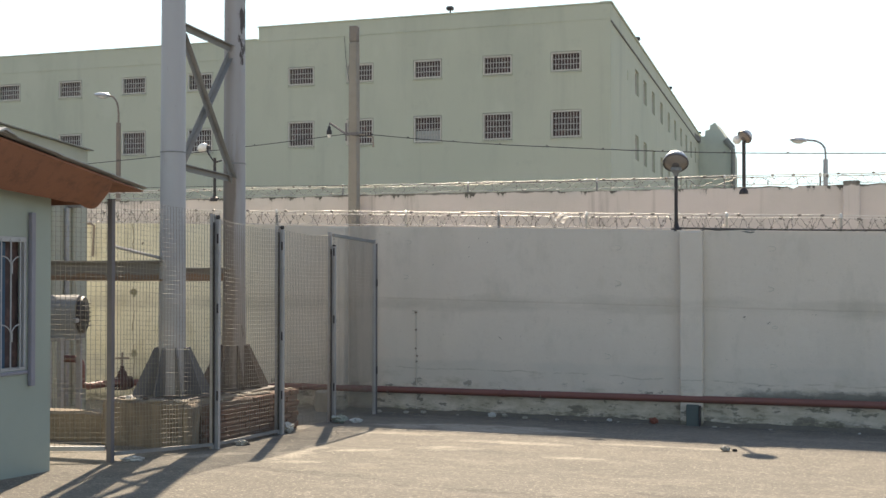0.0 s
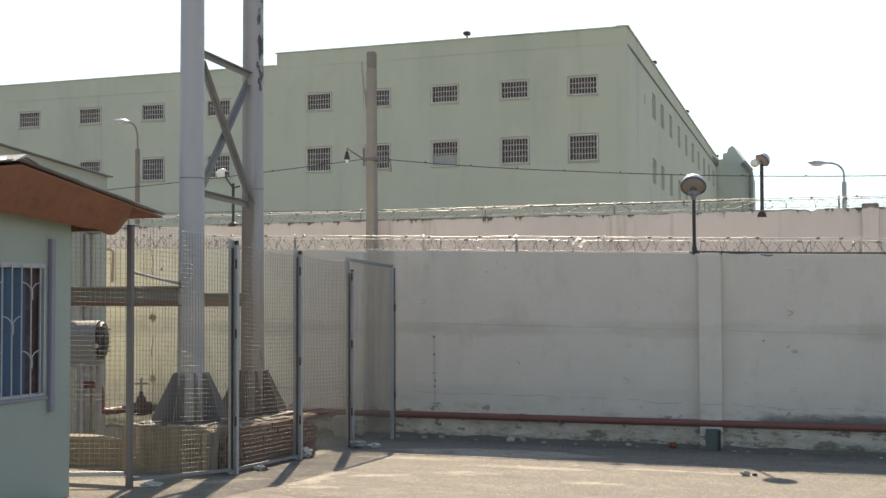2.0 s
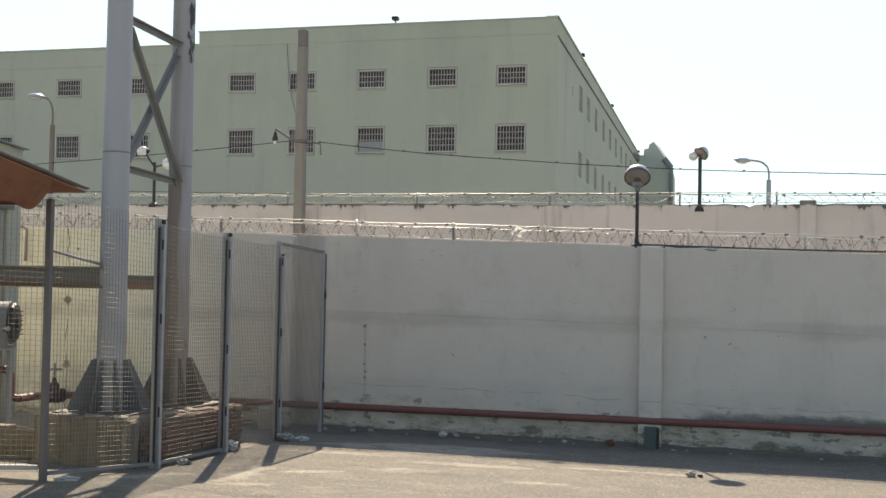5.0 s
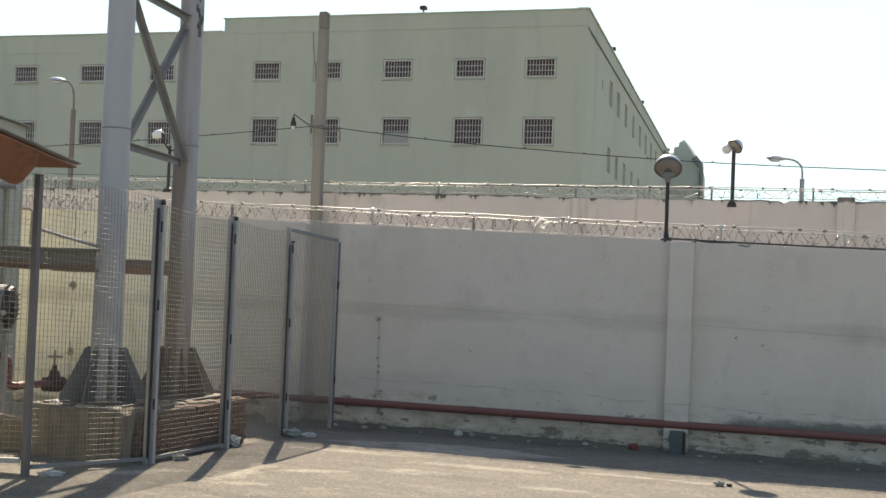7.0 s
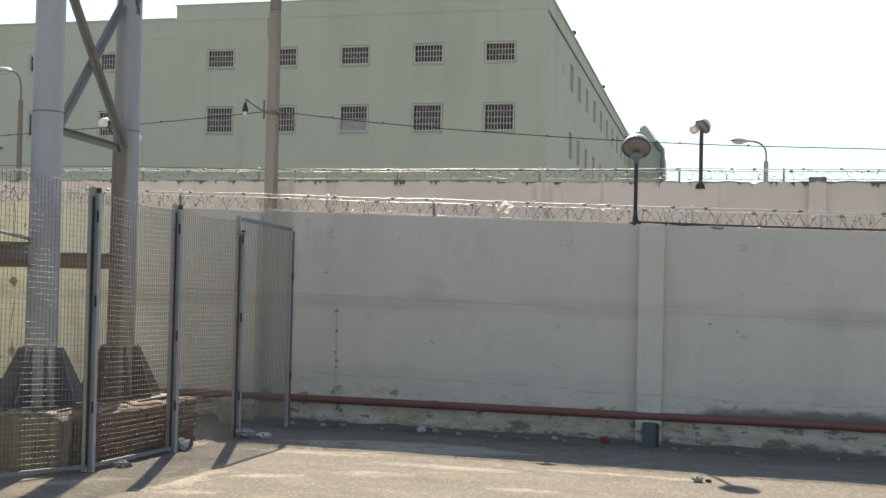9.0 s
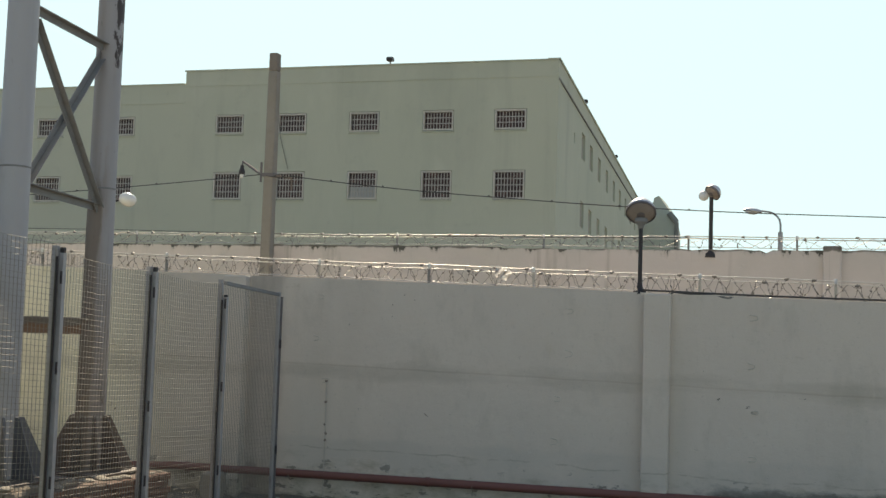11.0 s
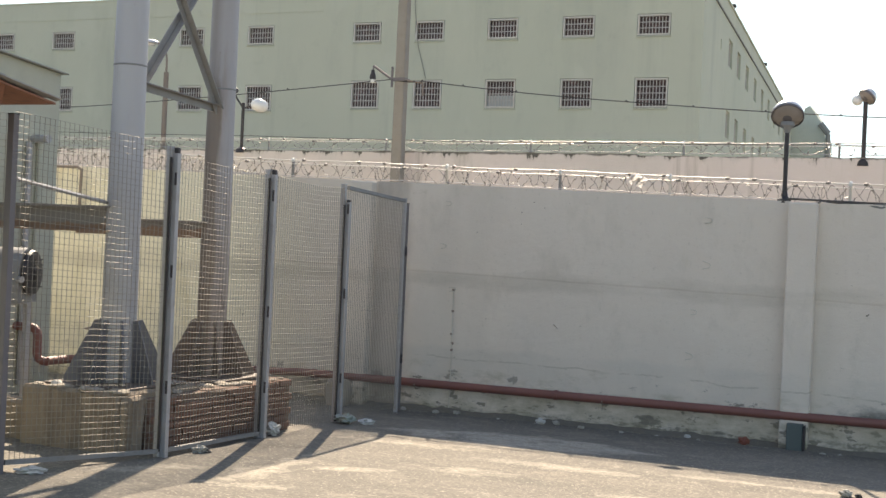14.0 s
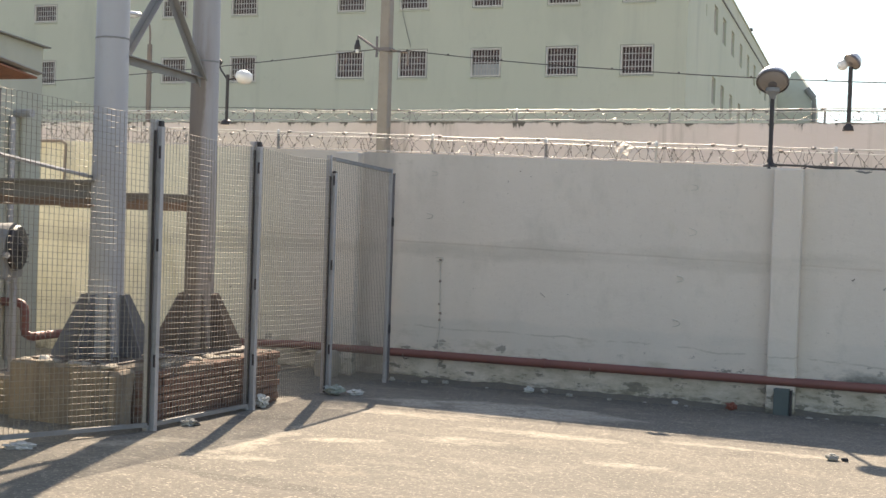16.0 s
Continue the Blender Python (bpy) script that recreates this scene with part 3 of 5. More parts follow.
def build_soil():
    bm = nb()
    n = 220
    rows = []
    for i in range(n + 1):
        x = -9.5 + 17.5 * i / n
        wd = 0.16 + 0.10 * noise.noise((x * 1.4, 2, 8)) + 0.05 * noise.noise((x * 6, 2, 8))
        h = 0.045 + 0.03 * noise.noise((x * 2.2, 5, 8))
        rows.append([bm.verts.new((x + 0.02 * noise.noise((x * 9, j, 1)), WALL_Y - 0.005 - wd * f, ground_z(x, WALL_Y - wd * f) + h * (1 - f) ** 1.5 + 0.018 * noise.noise((x * 8, f * 3, 3)) * (1 - f) - (0.01 if j == 5 else -0.004))) for j, f in enumerate((0, 0.15, 0.35, 0.6, 0.85, 1.0))])
    for q, r in zip(rows, rows[1:]):
        for j in range(5):
            bm.faces.new((q[j], r[j], r[j + 1], q[j + 1]))
    tagged(part("soil_bank", bm, M_SOIL, smooth=True), "dark soil and grit gathered along the wall foot", "soil", kind="stuff")


M_SOIL = paint("wall_foot_soil", (0.19, 0.172, 0.142), (0.30, 0.27, 0.215), 0.95, 6.0, 0.7)
build_soil()


def build_outer_wall():
    wall = thing("wall_outer", "pale stained plaster wall behind the inner wall", "wall", kind="structure")
    joints = [-41.15, -33.43, -26.75, -20.37, -14.0, -10.19, -5.21, -2.19, 0.19, 5.23, 10.27, 16.44]
    for k, (a, c) in enumerate(zip(joints, joints[1:])):
        bm = nb()
        top = 3.576 + 0.012 * ((k * 7) % 3 - 1)
        n = 24
        xs = [a + (c - a) * i / n for i in range(n + 1)]
        tops = [top + 0.022 * noise.noise((x * 4.0, k, 3)) - (0.05 if noise.noise((x * 2.2, 1, 7)) > 0.42 else 0) for x in xs]
        f0 = [bm.verts.new((x, 23.0, -0.9)) for x in xs]
        f1 = [bm.verts.new((x, 23.0, z)) for x, z in zip(xs, tops)]
        b1 = [bm.verts.new((x, 23.24, z + 0.01)) for x, z in zip(xs, tops)]
        b0 = [bm.verts.new((x, 23.24, -0.9)) for x in xs]
        for q, s in ((f0, f1), (f1, b1), (b1, b0)):
            for i in range(n):
                bm.faces.new((q[i], q[i + 1], s[i + 1], s[i]))
        for i in (0, n):
            bm.faces.new((f0[i], f1[i], b1[i], b0[i]))
        part("wall_panel", bm, M_WALL2, wall)
    for x in (0.19, 6.77):
        bm = nb()
        box(bm, x, x + 0.288, 22.90, 23.28, -0.9, 3.648, 0.015)
        part("pier", bm, M_WALL2, wall)


build_outer_wall()


# ---- far building ----
FRONT_Y = 46.8


def grille_window(w, h, rows, cols, parent, m, sheet=0.0):
    """A recessed window: frame, bars and a dark sheet for the unlit room behind, with its lower left corner at m."""
    bm = nb()
    f = 0.056
    for x0, x1, z0, z1 in ((0, w, 0, f), (0, w, h - f, h), (0, f, f, h - f), (w - f, w, f, h - f)):
        box(bm, x0, x1, -0.03, 0.10, z0, z1)
    win = part("window", bm, M_WINFRAME, parent)
    win.matrix_local = m
    bm = nb()
    for i in range(1, cols):
        x = f + (w - 2 * f) * i / cols
        box(bm, x - 0.0135, x + 0.0135, 0.025, 0.05, f, h - f)
    for i in range(1, rows):
        z = f + (h - 2 * f) * i / rows
        box(bm, f, w - f, 0.02, 0.045, z - 0.015, z + 0.015)
    part("grille", bm, M_GRILLE, win)
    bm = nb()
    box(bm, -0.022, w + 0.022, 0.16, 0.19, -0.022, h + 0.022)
    part("dark_backing", bm, M_DARK, win)
    if sheet:
        bm = nb()
        box(bm, f, w - f, 0.115, 0.13, f, f + sheet)
        part("cover_sheet", bm, M_SHEET, win)
    bm = nb()
    box(bm, -0.06, w + 0.06, -0.07, -0.022, -0.075, -0.026, 0.006)
    part("sill", bm, M_GREEN, win)
    return win


def build_far_building():
    bld = thing("prison_building", "long pale green rendered building with barred windows", "building", (0, 0, 0))
    hole = lambda x, w, z, h: (x - 0.022, x + w + 0.022, z - 0.022, z + h + 0.022)
    right = [(-22.93, 1.18), (-20.26, 1.18), (-17.28, 1.18), (-14.33, 1.18), (-11.54, 1.18)]
    left = [(-27.77 - 3.32 * i, 1.2) for i in range(8)]
    # taller block
    holes = [hole(x, w, z, h) for x, w in right for z, h in ((7.24, 1.05), (9.83, 0.74))]
    bm = nb()
    pierced_wall(bm, -24.33, -9.18, -0.6, 12.36, holes, 0.2, 0.4)
    front = part("wall", bm, M_GREEN, bld)
    front.matrix_local = pose(0, FRONT_Y, 0)
    for k, (x, w) in enumerate(right):
        grille_window(w, 1.05, 4, 9, bld, pose(x, FRONT_Y + 0.02, 7.24), 0.42 if k == 2 else 0.0)
        grille_window(w, 0.74, 3, 9, bld, pose(x, FRONT_Y + 0.02, 9.83))
    # lower block
    holes = [hole(x, w, z, h) for x, w in left for z, h in ((7.15, 1.02), (9.84, 0.73))]
    bm = nb()
    pierced_wall(bm, -70, -24.34, -0.6, 11.85, holes, 0.2, 0.4)
    lower = part("wall", bm, M_GREEN, bld)
    lower.matrix_local = pose(0, FRONT_Y + 0.03, 0)
    for x, w in left:
        grille_window(w, 1.02, 4, 9, bld, pose(x, FRONT_Y + 0.05, 7.15))
        grille_window(w, 0.73, 3, 9, bld, pose(x, FRONT_Y + 0.05, 9.84))
    # side face, running back at a small slant
    turn = 90 + 4.2
    length = 56.0
    ys = [7.95, 11.3] + [15.1 + 4.15 * i for i in range(9)]
    holes = [(y, y + 1.35, z, z + 1.12) for y in ys for z in (7.0, 9.93)]
    holes += [(5.15, 5.4, 10.13, 10.56)]
    bm = nb()
    pierced_wall(bm, 0.4, length, -0.6, 12.36, holes, 0.3, 0.4)
    side = part("wall", bm, M_GREEN, bld)
    m = pose(-9.18, FRONT_Y, 0, 0, 0, turn)
    side.matrix_local = m
    for y in ys:
        for z in (7.0, 9.93):
            grille_window(1.35, 1.12, 4, 8, bld, m @ pose(y, 0.12, z))
    # parapet moulding and roof
    for x0, x1, z, yy in ((-24.33, -9.18, 11.78, FRONT_Y), (-70, -24.34, 11.12, FRONT_Y + 0.03)):
        bm = nb()
        box(bm, x0, x1, yy - 0.022, yy - 0.002, z - 0.03, z + 0.03)
        part("string_course", bm, M_GREEN, bld)
    bm = nb()
    box(bm, 0.0, length, -0.05, -0.004, 11.63, 11.69)
    part("side_moulding", bm, M_COPING, bld).matrix_local = m
    bm = nb()
    box(bm, 0.0, length, -0.05, 0.42, 12.364, 12.44)
    part("coping", bm, M_GREEN, bld).matrix_local = m
    for x0, x1, z, yy in ((-24.38, -9.14, 12.364, FRONT_Y), (-70, -24.4, 11.854, FRONT_Y + 0.03)):
        bm = nb()
        box(bm, x0, x1, yy - 0.04, yy + 0.42, z, z + 0.045)
        part("coping", bm, M_GREEN, bld)
    bm = nb()
    prism(bm, [(-69.9, 11.5), (-24.5, 11.5), (-24.4, 12.0), (-12.4, 12.0), (-12.4, 11.6), (-69.9, 11.1)], FRONT_Y + 0.45, FRONT_Y + 47)
    part("roof", bm, M_COPING, bld)
    bm = nb()
    tube(bm, [(-20.35, FRONT_Y - 0.03, 11.75), (-20.28, FRONT_Y - 0.05, 10.9), (-20.1, FRONT_Y - 0.04, 9.6), (-19.75, FRONT_Y - 0.03, 8.4)], 0.012, 5)
    part("facade_cable", bm, M_COPING, bld)
    # end tower
    bm = nb()
    prism(bm, [(-13.6, -0.6), (-10.35, -0.6), (-10.35, 10.7), (-10.65, 11.9), (-11.55, 13.2), (-11.9, 13.0), (-11.95, 12.7), (-12.25, 12.65), (-12.3, 12.2), (-13.6, 12.2)], 95.2, 99)
    part("end_tower", bm, M_ENDTOWER, bld)
    bm = nb()
    tube(bm, [(-10.2, 95.0, 3), (-10.2, 95.0, 11.2)], 0.16, 8)
    tube(bm, [(-10.2, 95.0, 11.2), (-10.75, 95.0, 11.9)], 0.22, 8)
    part("downpipe", bm, M_ANNEXROOF, bld)
    # short stub lamps along the eaves
    for mm in (pose(-15.75, FRONT_Y + 0.1, 12.41), *(m @ pose(y, 0.1, 12.44) for y in (9.4, 25.5, 50.0))):
        bm = nb()
        tube(bm, [(0, 0, 0), (0, 0, 0.14)], 0.03, 6)
        box(bm, -0.13, 0.13, -0.16, 0.1, 0.12, 0.27, 0.03)
        f = part("floodlight", bm, M_BLACK)
        f.matrix_world = mm
        tagged(f, "small dark floodlight on the roof edge of the green building", "floodlight", "roof floodlights")


build_far_building()


# ---- annex behind the hut ----
def build_annex():
    an = thing("annex_building", "low green-grey rendered outbuilding with a dark flat roof edge", "building")
    z_at = lambda y: 3.82 + 0.088 * (14.96 - y)
    bm = nb()
    v = [bm.verts.new(p) for p in ((-15, 9.3, -0.4), (-10.5, 9.3, -0.4), (-10.5, 14.96, -0.4), (-15, 14.96, -0.4),
                                   (-15, 9.3, z_at(9.3)), (-10.5, 9.3, z_at(9.3)), (-10.5, 14.96, z_at(14.96)), (-15, 14.96, z_at(14.96)))]
    for f in ((0, 1, 5, 4), (1, 2, 6, 5), (2, 3, 7, 6), (3, 0, 4, 7), (4, 5, 6, 7), (0, 3, 2, 1)):
        bm.faces.new([v[i] for i in f])
    part("wall", bm, M_ANNEX, an)
    bm = nb()
    w = [(-15.1, 9.2), (-10.43, 9.2), (-10.43, 15.03), (-15.1, 15.03)]
    lo = [bm.verts.new((x, y, z_at(y) + 0.004)) for x, y in w]
    hi = [bm.verts.new((x, y, z_at(y) + 0.02)) for x, y in w]
    bm.faces.new(lo[::-1])
    bm.faces.new(hi)
    for i in range(4):
        bm.faces.new((lo[i], lo[(i + 1) % 4], hi[(i + 1) % 4], hi[i]))
    part("roof", bm, M_ANNEXROOF, an)
    for y in (12.6, 13.1, 13.6, 14.1, 14.6):
        bm = nb()
        tube(bm, [(-10.47, y, 0.0), (-10.47, y, 3.0)], 0.04, 8)
        part("rib", bm, M_ANNEX, an)
    # vent pipe with its tee on the wall
    bm = nb()
    tube(bm, [(-10.46, 14.4, 0.0), (-10.46, 14.4, 2.92)], 0.037, 8)
    part("vent_pipe", bm, M_GALV, an)
    bm = nb()
    tube(bm, [(-10.68, 14.5, 2.97), (-10.25, 14.5, 2.97)], 0.050, 10)
    part("vent_tee", bm, M_GALV, an)


build_annex()


# ---- guard hut ----
def build_hut():
    hut = thing("guard_hut", "small pale green hut with a barred blue window and brown eaves", "hut")
    m = pose(-6.62, 0, 0, 0, 0, 90)
    bm = nb()
    pierced_wall(bm, 5.6, 8.85, -0.15, 2.80, [(7.03, 8.485, 1.055, 2.30)], 0.12, 0.2)
    part("wall", bm, M_GREEN_LIGHT, hut).matrix_local = m
    bm = nb()
    box(bm, -10.2, -6.825, 8.65, 8.85, -0.15, 2.75)
    part("wall", bm, M_GREEN_LIGHT, hut)
    bm = nb()
    box(bm, -10.2, -6.825, 5.6, 5.8, -0.15, 2.75)
    part("wall", bm, M_GREEN_LIGHT, hut)
    bm = nb()
    box(bm, -10.2, -10.0, 5.805, 8.645, -0.15, 2.75)
    part("wall", bm, M_GREEN_LIGHT, hut)
    # window: frame, blue blind, bars
    bm = nb()
    for x0, x1, z0, z1 in ((7.03, 8.485, 2.25, 2.30), (7.03, 8.485, 1.055, 1.085), (8.452, 8.485, 1.085, 2.25), (7.03, 7.08, 1.085, 2.25)):
        box(bm, x0, x1, 0.0, 0.05, z0, z1, 0.004)
    win = part("window", bm, M_WHITEBAR, hut)
    win.matrix_local = m
    bm = nb()
    n = 40
    for i in range(n):
        xa, xb = 7.08 + 1.19 * i / n, 7.08 + 1.19 * (i + 1) / n
        ya, yb = (0.065 + 0.016 * math.sin(q * 52) + 0.006 * math.sin(q * 131) for q in (xa, xb))
        bm.faces.new([bm.verts.new(p) for p in ((xa, ya, 1.07), (xb, yb, 1.07), (xb, yb, 2.28), (xa, ya, 2.28))])
    bmesh.ops.remove_doubles(bm, verts=bm.verts[:], dist=0.0005)
    part("blind", bm, M_BLUE, win, "blue pleated blind behind bars", smooth=True)
    # dark sheet behind the blind, coloured as the unlit inside of the hut
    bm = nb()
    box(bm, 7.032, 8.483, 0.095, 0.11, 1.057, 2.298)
    part("dark_backing", bm, M_DARK, win)
    for i in range(10):
        x = 7.17 + 0.133 * i
        bm = nb()
        tube(bm, [(x, -0.02, 1.07), (x, -0.02, 2.28)], 0.0075, 6)
        part("bar", bm, M_WHITEBAR, win)
    for cx, cz in ((7.436, 1.73), (7.702, 2.04), (7.702, 1.41), (7.968, 1.73), (8.234, 2.04), (8.234, 1.41)):
        bm = nb()
        for s in (-1, 1):
            pts = [(cx + s * 0.130 * (1 - math.cos(radians(a))), -0.025, cz - 0.03 + 0.105 * math.sin(radians(a))) for a in range(0, 91, 15)]
            tube(bm, pts[::-1], 0.006, 5)
        tube(bm, [(cx, -0.03, cz - 0.085), (cx, -0.03, cz + 0.0)], 0.011, 6)
        part("scroll", bm, M_WHITEBAR, win)
    bm = nb()
    box(bm, 8.500, 8.560, -0.05, -0.003, 0.90, 2.53, 0.006)
    part("trim_board", bm, M_TRIM, hut).matrix_local = m
    bm = nb()
    box(bm, 6.98, 8.495, -0.025, -0.003, 1.018, 1.050, 0.006)
    part("sill", bm, M_TRIM, hut).matrix_local = m
    # brown gable boards and soffit
    ridge_y, ridge_z = 7.48, 3.107
    under = lambda y: ridge_z - 0.145 * abs(y - ridge_y)
    for k in range(2):
        bm = nb()
        ya, yb = (4.95, ridge_y) if k == 0 else (ridge_y, 9.16)
        lo = lambda y: float(np.interp(y, [4.95, 8.80, 8.93, 9.05, 9.14, 9.16], [2.89, 2.63, 2.60, 2.60, 2.66, 2.70]))
        ys = [ya + (yb - 0.002 - ya) * i / 24 for i in range(25)]
        quads = []
        for y in ys:
            zl, zt = lo(y) + 0.014 * noise.noise((y * 5, k, 2)), under(y) + 0.016
            quads.append([bm.verts.new(p) for p in ((-6.43, y + 0.26, zl), (-6.30, y + 0.17, zl + 0.30 * (zt - zl)), (-6.118, y, zt), (-6.14, y, zt), (-6.33, y + 0.17, zl + 0.34 * (zt - zl)), (-6.455, y + 0.26, zl + 0.01))])
        for q, r in zip(quads, quads[1:]):
            for i in range(6):
                bm.faces.new((q[i], q[(i + 1) % 6], r[(i + 1) % 6], r[i]))
        bm.faces.new(quads[0])
        bm.faces.new(quads[-1])
        part("fascia_board", bm, M_BROWN, hut, smooth=True)
    bm = nb()
    box(bm, -10.3, -6.46, 4.96, 9.12, 2.79, 2.805)
    part("soffit", bm, M_BROWN, hut)
    bm = nb()
    box(bm, -10.3, -6.46, 9.08, 9.12, 2.63, 2.785)
    part("end_board", bm, M_BROWN, hut)
    for side in (1, -1):
        bm = nb()
        rows = []
        for d in (0.0, 2.21):
            y, z = ridge_y + side * d, ridge_z + 0.012 - 0.145 * d
            rows.append([bm.verts.new(q) for q in ((-10.45, y, z), (-6.125, y, z), (-6.125, y, z - 0.014), (-10.45, y, z - 0.014))])
        for i in range(4):
            bm.faces.new((rows[0][i], rows[0][(i + 1) % 4], rows[1][(i + 1) % 4], rows[1][i]))
        bm.faces.new(rows[0])
        bm.faces.new(rows[1])
        part("roof_boarding", bm, M_BROWN, hut)
    # corrugated roof sheets, lapped down both slopes
    for side in (1, -1):
        for k in range(3):
            bm = nb()
            d0, d1 = 0.80 * k, min(0.80 * k + 0.86, 2.24)
            nx = 96
            rows = []
            for d in (d0, d1):
                row = []
                for i in range(nx + 1):
                    x = -10.5 + (10.5 - 6.1) * i / nx
                    z = ridge_z + 0.046 - 0.145 * d + 0.014 * (2 - k) * 0.5 + 0.016 * math.sin(i * math.pi / 2) + 0.012 * noise.noise((x, d * 2, k))
                    row.append((bm.verts.new((x, ridge_y + side * d, z)), bm.verts.new((x, ridge_y + side * d, z + 0.008))))
                rows.append(row)
            for i in range(nx):
                for j in (0, 1):
                    bm.faces.new((rows[0][i][j], rows[0][i + 1][j], rows[1][i + 1][j], rows[1][i][j]))
                bm.faces.new((rows[1][i][0], rows[1][i + 1][0], rows[1][i + 1][1], rows[1][i][1]))
            for i in (0, nx):
                bm.faces.new((rows[0][i][0], rows[0][i][1], rows[1][i][1], rows[1][i][0]))
            part("roof_sheet", bm, M_ROOF, hut)
    bm = nb()
    prism(bm, [(ridge_y - 0.16, ridge_z + 0.03), (ridge_y, ridge_z + 0.10), (ridge_y + 0.16, ridge_z + 0.03), (ridge_y, ridge_z + 0.075)], 0.0, 4.45)
    part("ridge_cap", bm, M_ROOF, hut).matrix_local = pose(-6.06, 0, 0, 0, 0, 90)



def build_bulkhead_lamp():
    lamp = thing("bulkhead_lamp", "small grey bulkhead lamp on the hut wall", "lamp", (-6.62, 7.62, 2.47))
    bm = nb()
    lathe(bm, [(0, 0.003), (0.085, 0.003), (0.085, 0.03), (0.075, 0.04), (0, 0.04)], 16)
    part("base", bm, M_TRIM, lamp, smooth=True).matrix_local = pose(0, 0, 0, 0, 90, 0)
    bm = nb()
    lathe(bm, [(0.07, 0.04), (0.068, 0.06), (0.05, 0.09), (0, 0.105)], 16)
    part("globe", bm, M_WHITE_GLASS, lamp, smooth=True).matrix_local = pose(0, 0, 0, 0, 90, 0)


build_hut()
build_bulkhead_lamp()


# ---- mesh fence ----
POSTS = [(-6.50, 9.68, 0.06, 2.715), (-6.28, 11.42, -0.05, 2.63), (-6.34, 13.17, -0.10, 2.56), (-6.43, 14.97, -0.18, 2.53), (-6.54, 16.81, -0.23, 2.47)]


def build_fence():
    fence = thing("mesh_fence", "welded wire mesh fence with grey steel posts", "fence")

    def post(x, y, z0, z1, s=0.055, mat=M_GALV):
        bm = nb()
        box(bm, x - s / 2, x + s / 2, y - s / 2, y + s / 2, z0 - 0.1, z1, 0.004)
        part("post", bm, mat, fence)
        bm = nb()
        box(bm, x - s / 2 - 0.001, x + s / 2 + 0.001, y - s / 2 - 0.001, y + s / 2 + 0.001, z1 - 0.004, z1 + 0.005)
        part("post_cap", bm, M_GALV if mat is M_GALV else M_BLACK, fence)

    post(*POSTS[0], 0.06, M_DARKPOST)
    for k, dz in ((1, -0.06), (2, -0.05), (3, -0.20)):
        x, y, z0, z1 = POSTS[k]
        post(x - 0.026, y - 0.015, z0, z1, 0.05)
        post(x + 0.026, y + 0.015, z0, z1 + dz, 0.05)
        # black strip standing in for the shaded slot between the two posts
        bm = nb()
        box(bm, x - 0.008, x + 0.016, y - 0.047, y - 0.0385, z0 + 0.05, z1 + min(dz, 0) - 0.03)
        part("slot_shade", bm, M_BLACK, fence)
        bm = nb()
        box(bm, x + 0.008, x + 0.050, y - 0.012, y + 0.030, z1 + dz + 0.006, z1 + dz + (0.055 if k < 3 else 0.03), 0.006)
        part("end_plug", bm, M_BLACK, fence)
    x, y, z0, z1 = POSTS[4]
    post(x, y - 0.03, z0, z1, 0.045)
    post(x, y + 0.04, z0, z1 - 0.06, 0.045, M_DARKPOST)
    # hinges and latches
    for k, zs in ((1, (0.5, 1.5, 2.3)), (2, (0.35, 1.1, 2.25)), (3, (0.3, 1.25, 2.2)), (4, (0.4, 1.75))):
        for z in zs:
            bm = nb()
            tube(bm, [(POSTS[k][0] + 0.035, POSTS[k][1], z), (POSTS[k][0] + 0.035, POSTS[k][1], z + 0.11)], 0.016, 8)
            part("hinge", bm, M_BLACK, fence)

    def mesh_panel(a, c, lift=0.05, drop=0.03, sag=0.0, bow=0.006, r=0.0016, rv=0.0029):
        pa, pc = Vector((a[0], a[1], 0)), Vector((c[0], c[1], 0))
        d = pc - pa
        length = d.length
        d.normalize()
        side = Vector((d.y, -d.x, 0))
        bm = nb()
        zl = lambda s: a[2] + (c[2] - a[2]) * s + lift
        zh = lambda s: a[3] + (c[3] - a[3]) * s - drop - sag * math.sin(math.pi * s)

        def at(s, z, off=0.0):
            p = pa + d * (s * length) + side * (bow * math.sin(s * 7 + z * 2.3) * math.sin(math.pi * s) + off)
            return (p.x, p.y, z)

        n = int(length / 0.05)
        for i in range(1, n):
            s = i / n
            tube(bm, [at(s, zl(s) + (zh(s) - zl(s)) * q / 6) for q in range(7)], rv, 4, False)
        rows = int((zh(0) - zl(0)) / 0.05)
        for j in range(rows + 1):
            tube(bm, [at(q / 8 * 0.98 + 0.01, zl(q / 8) + (zh(q / 8) - zl(q / 8)) * j / rows, 0.003) for q in range(9)], r, 3, False)
        m = part("mesh_panel", bm, M_WIRE, fence)
        m["kind"] = "stuff"

    def rail(a, c, za, zc, s=0.045, mat=M_GALV):
        bm = nb()
        d = Vector((c[0] - a[0], c[1] - a[1], zc - za))
        q = bmesh.ops.create_cube(bm, size=1)["verts"]
        bmesh.ops.scale(bm, verts=q, vec=(s, d.length - 0.10, s))
        ob = part("rail", bm, mat, fence)
        ob.matrix_local = Matrix.Translation(((a[0] + c[0]) / 2, (a[1] + c[1]) / 2, (za + zc) / 2)) @ d.to_track_quat("Y", "Z").to_matrix().to_4x4()

    for k in range(4):
        a, c = POSTS[k], POSTS[k + 1]
        mesh_panel(a, c, 0.07, -0.02 if k == 0 else 0.04, 0.0 if k in (0, 3) else 0.03, 0.002 if k == 3 else 0.007, *((0.0016, 0.0029) if k < 2 else (0.0012, 0.0033)))
        if k in (0, 1):
            rail(a, c, a[2] + 0.05, c[2] + 0.05, 0.036, M_BRACE)
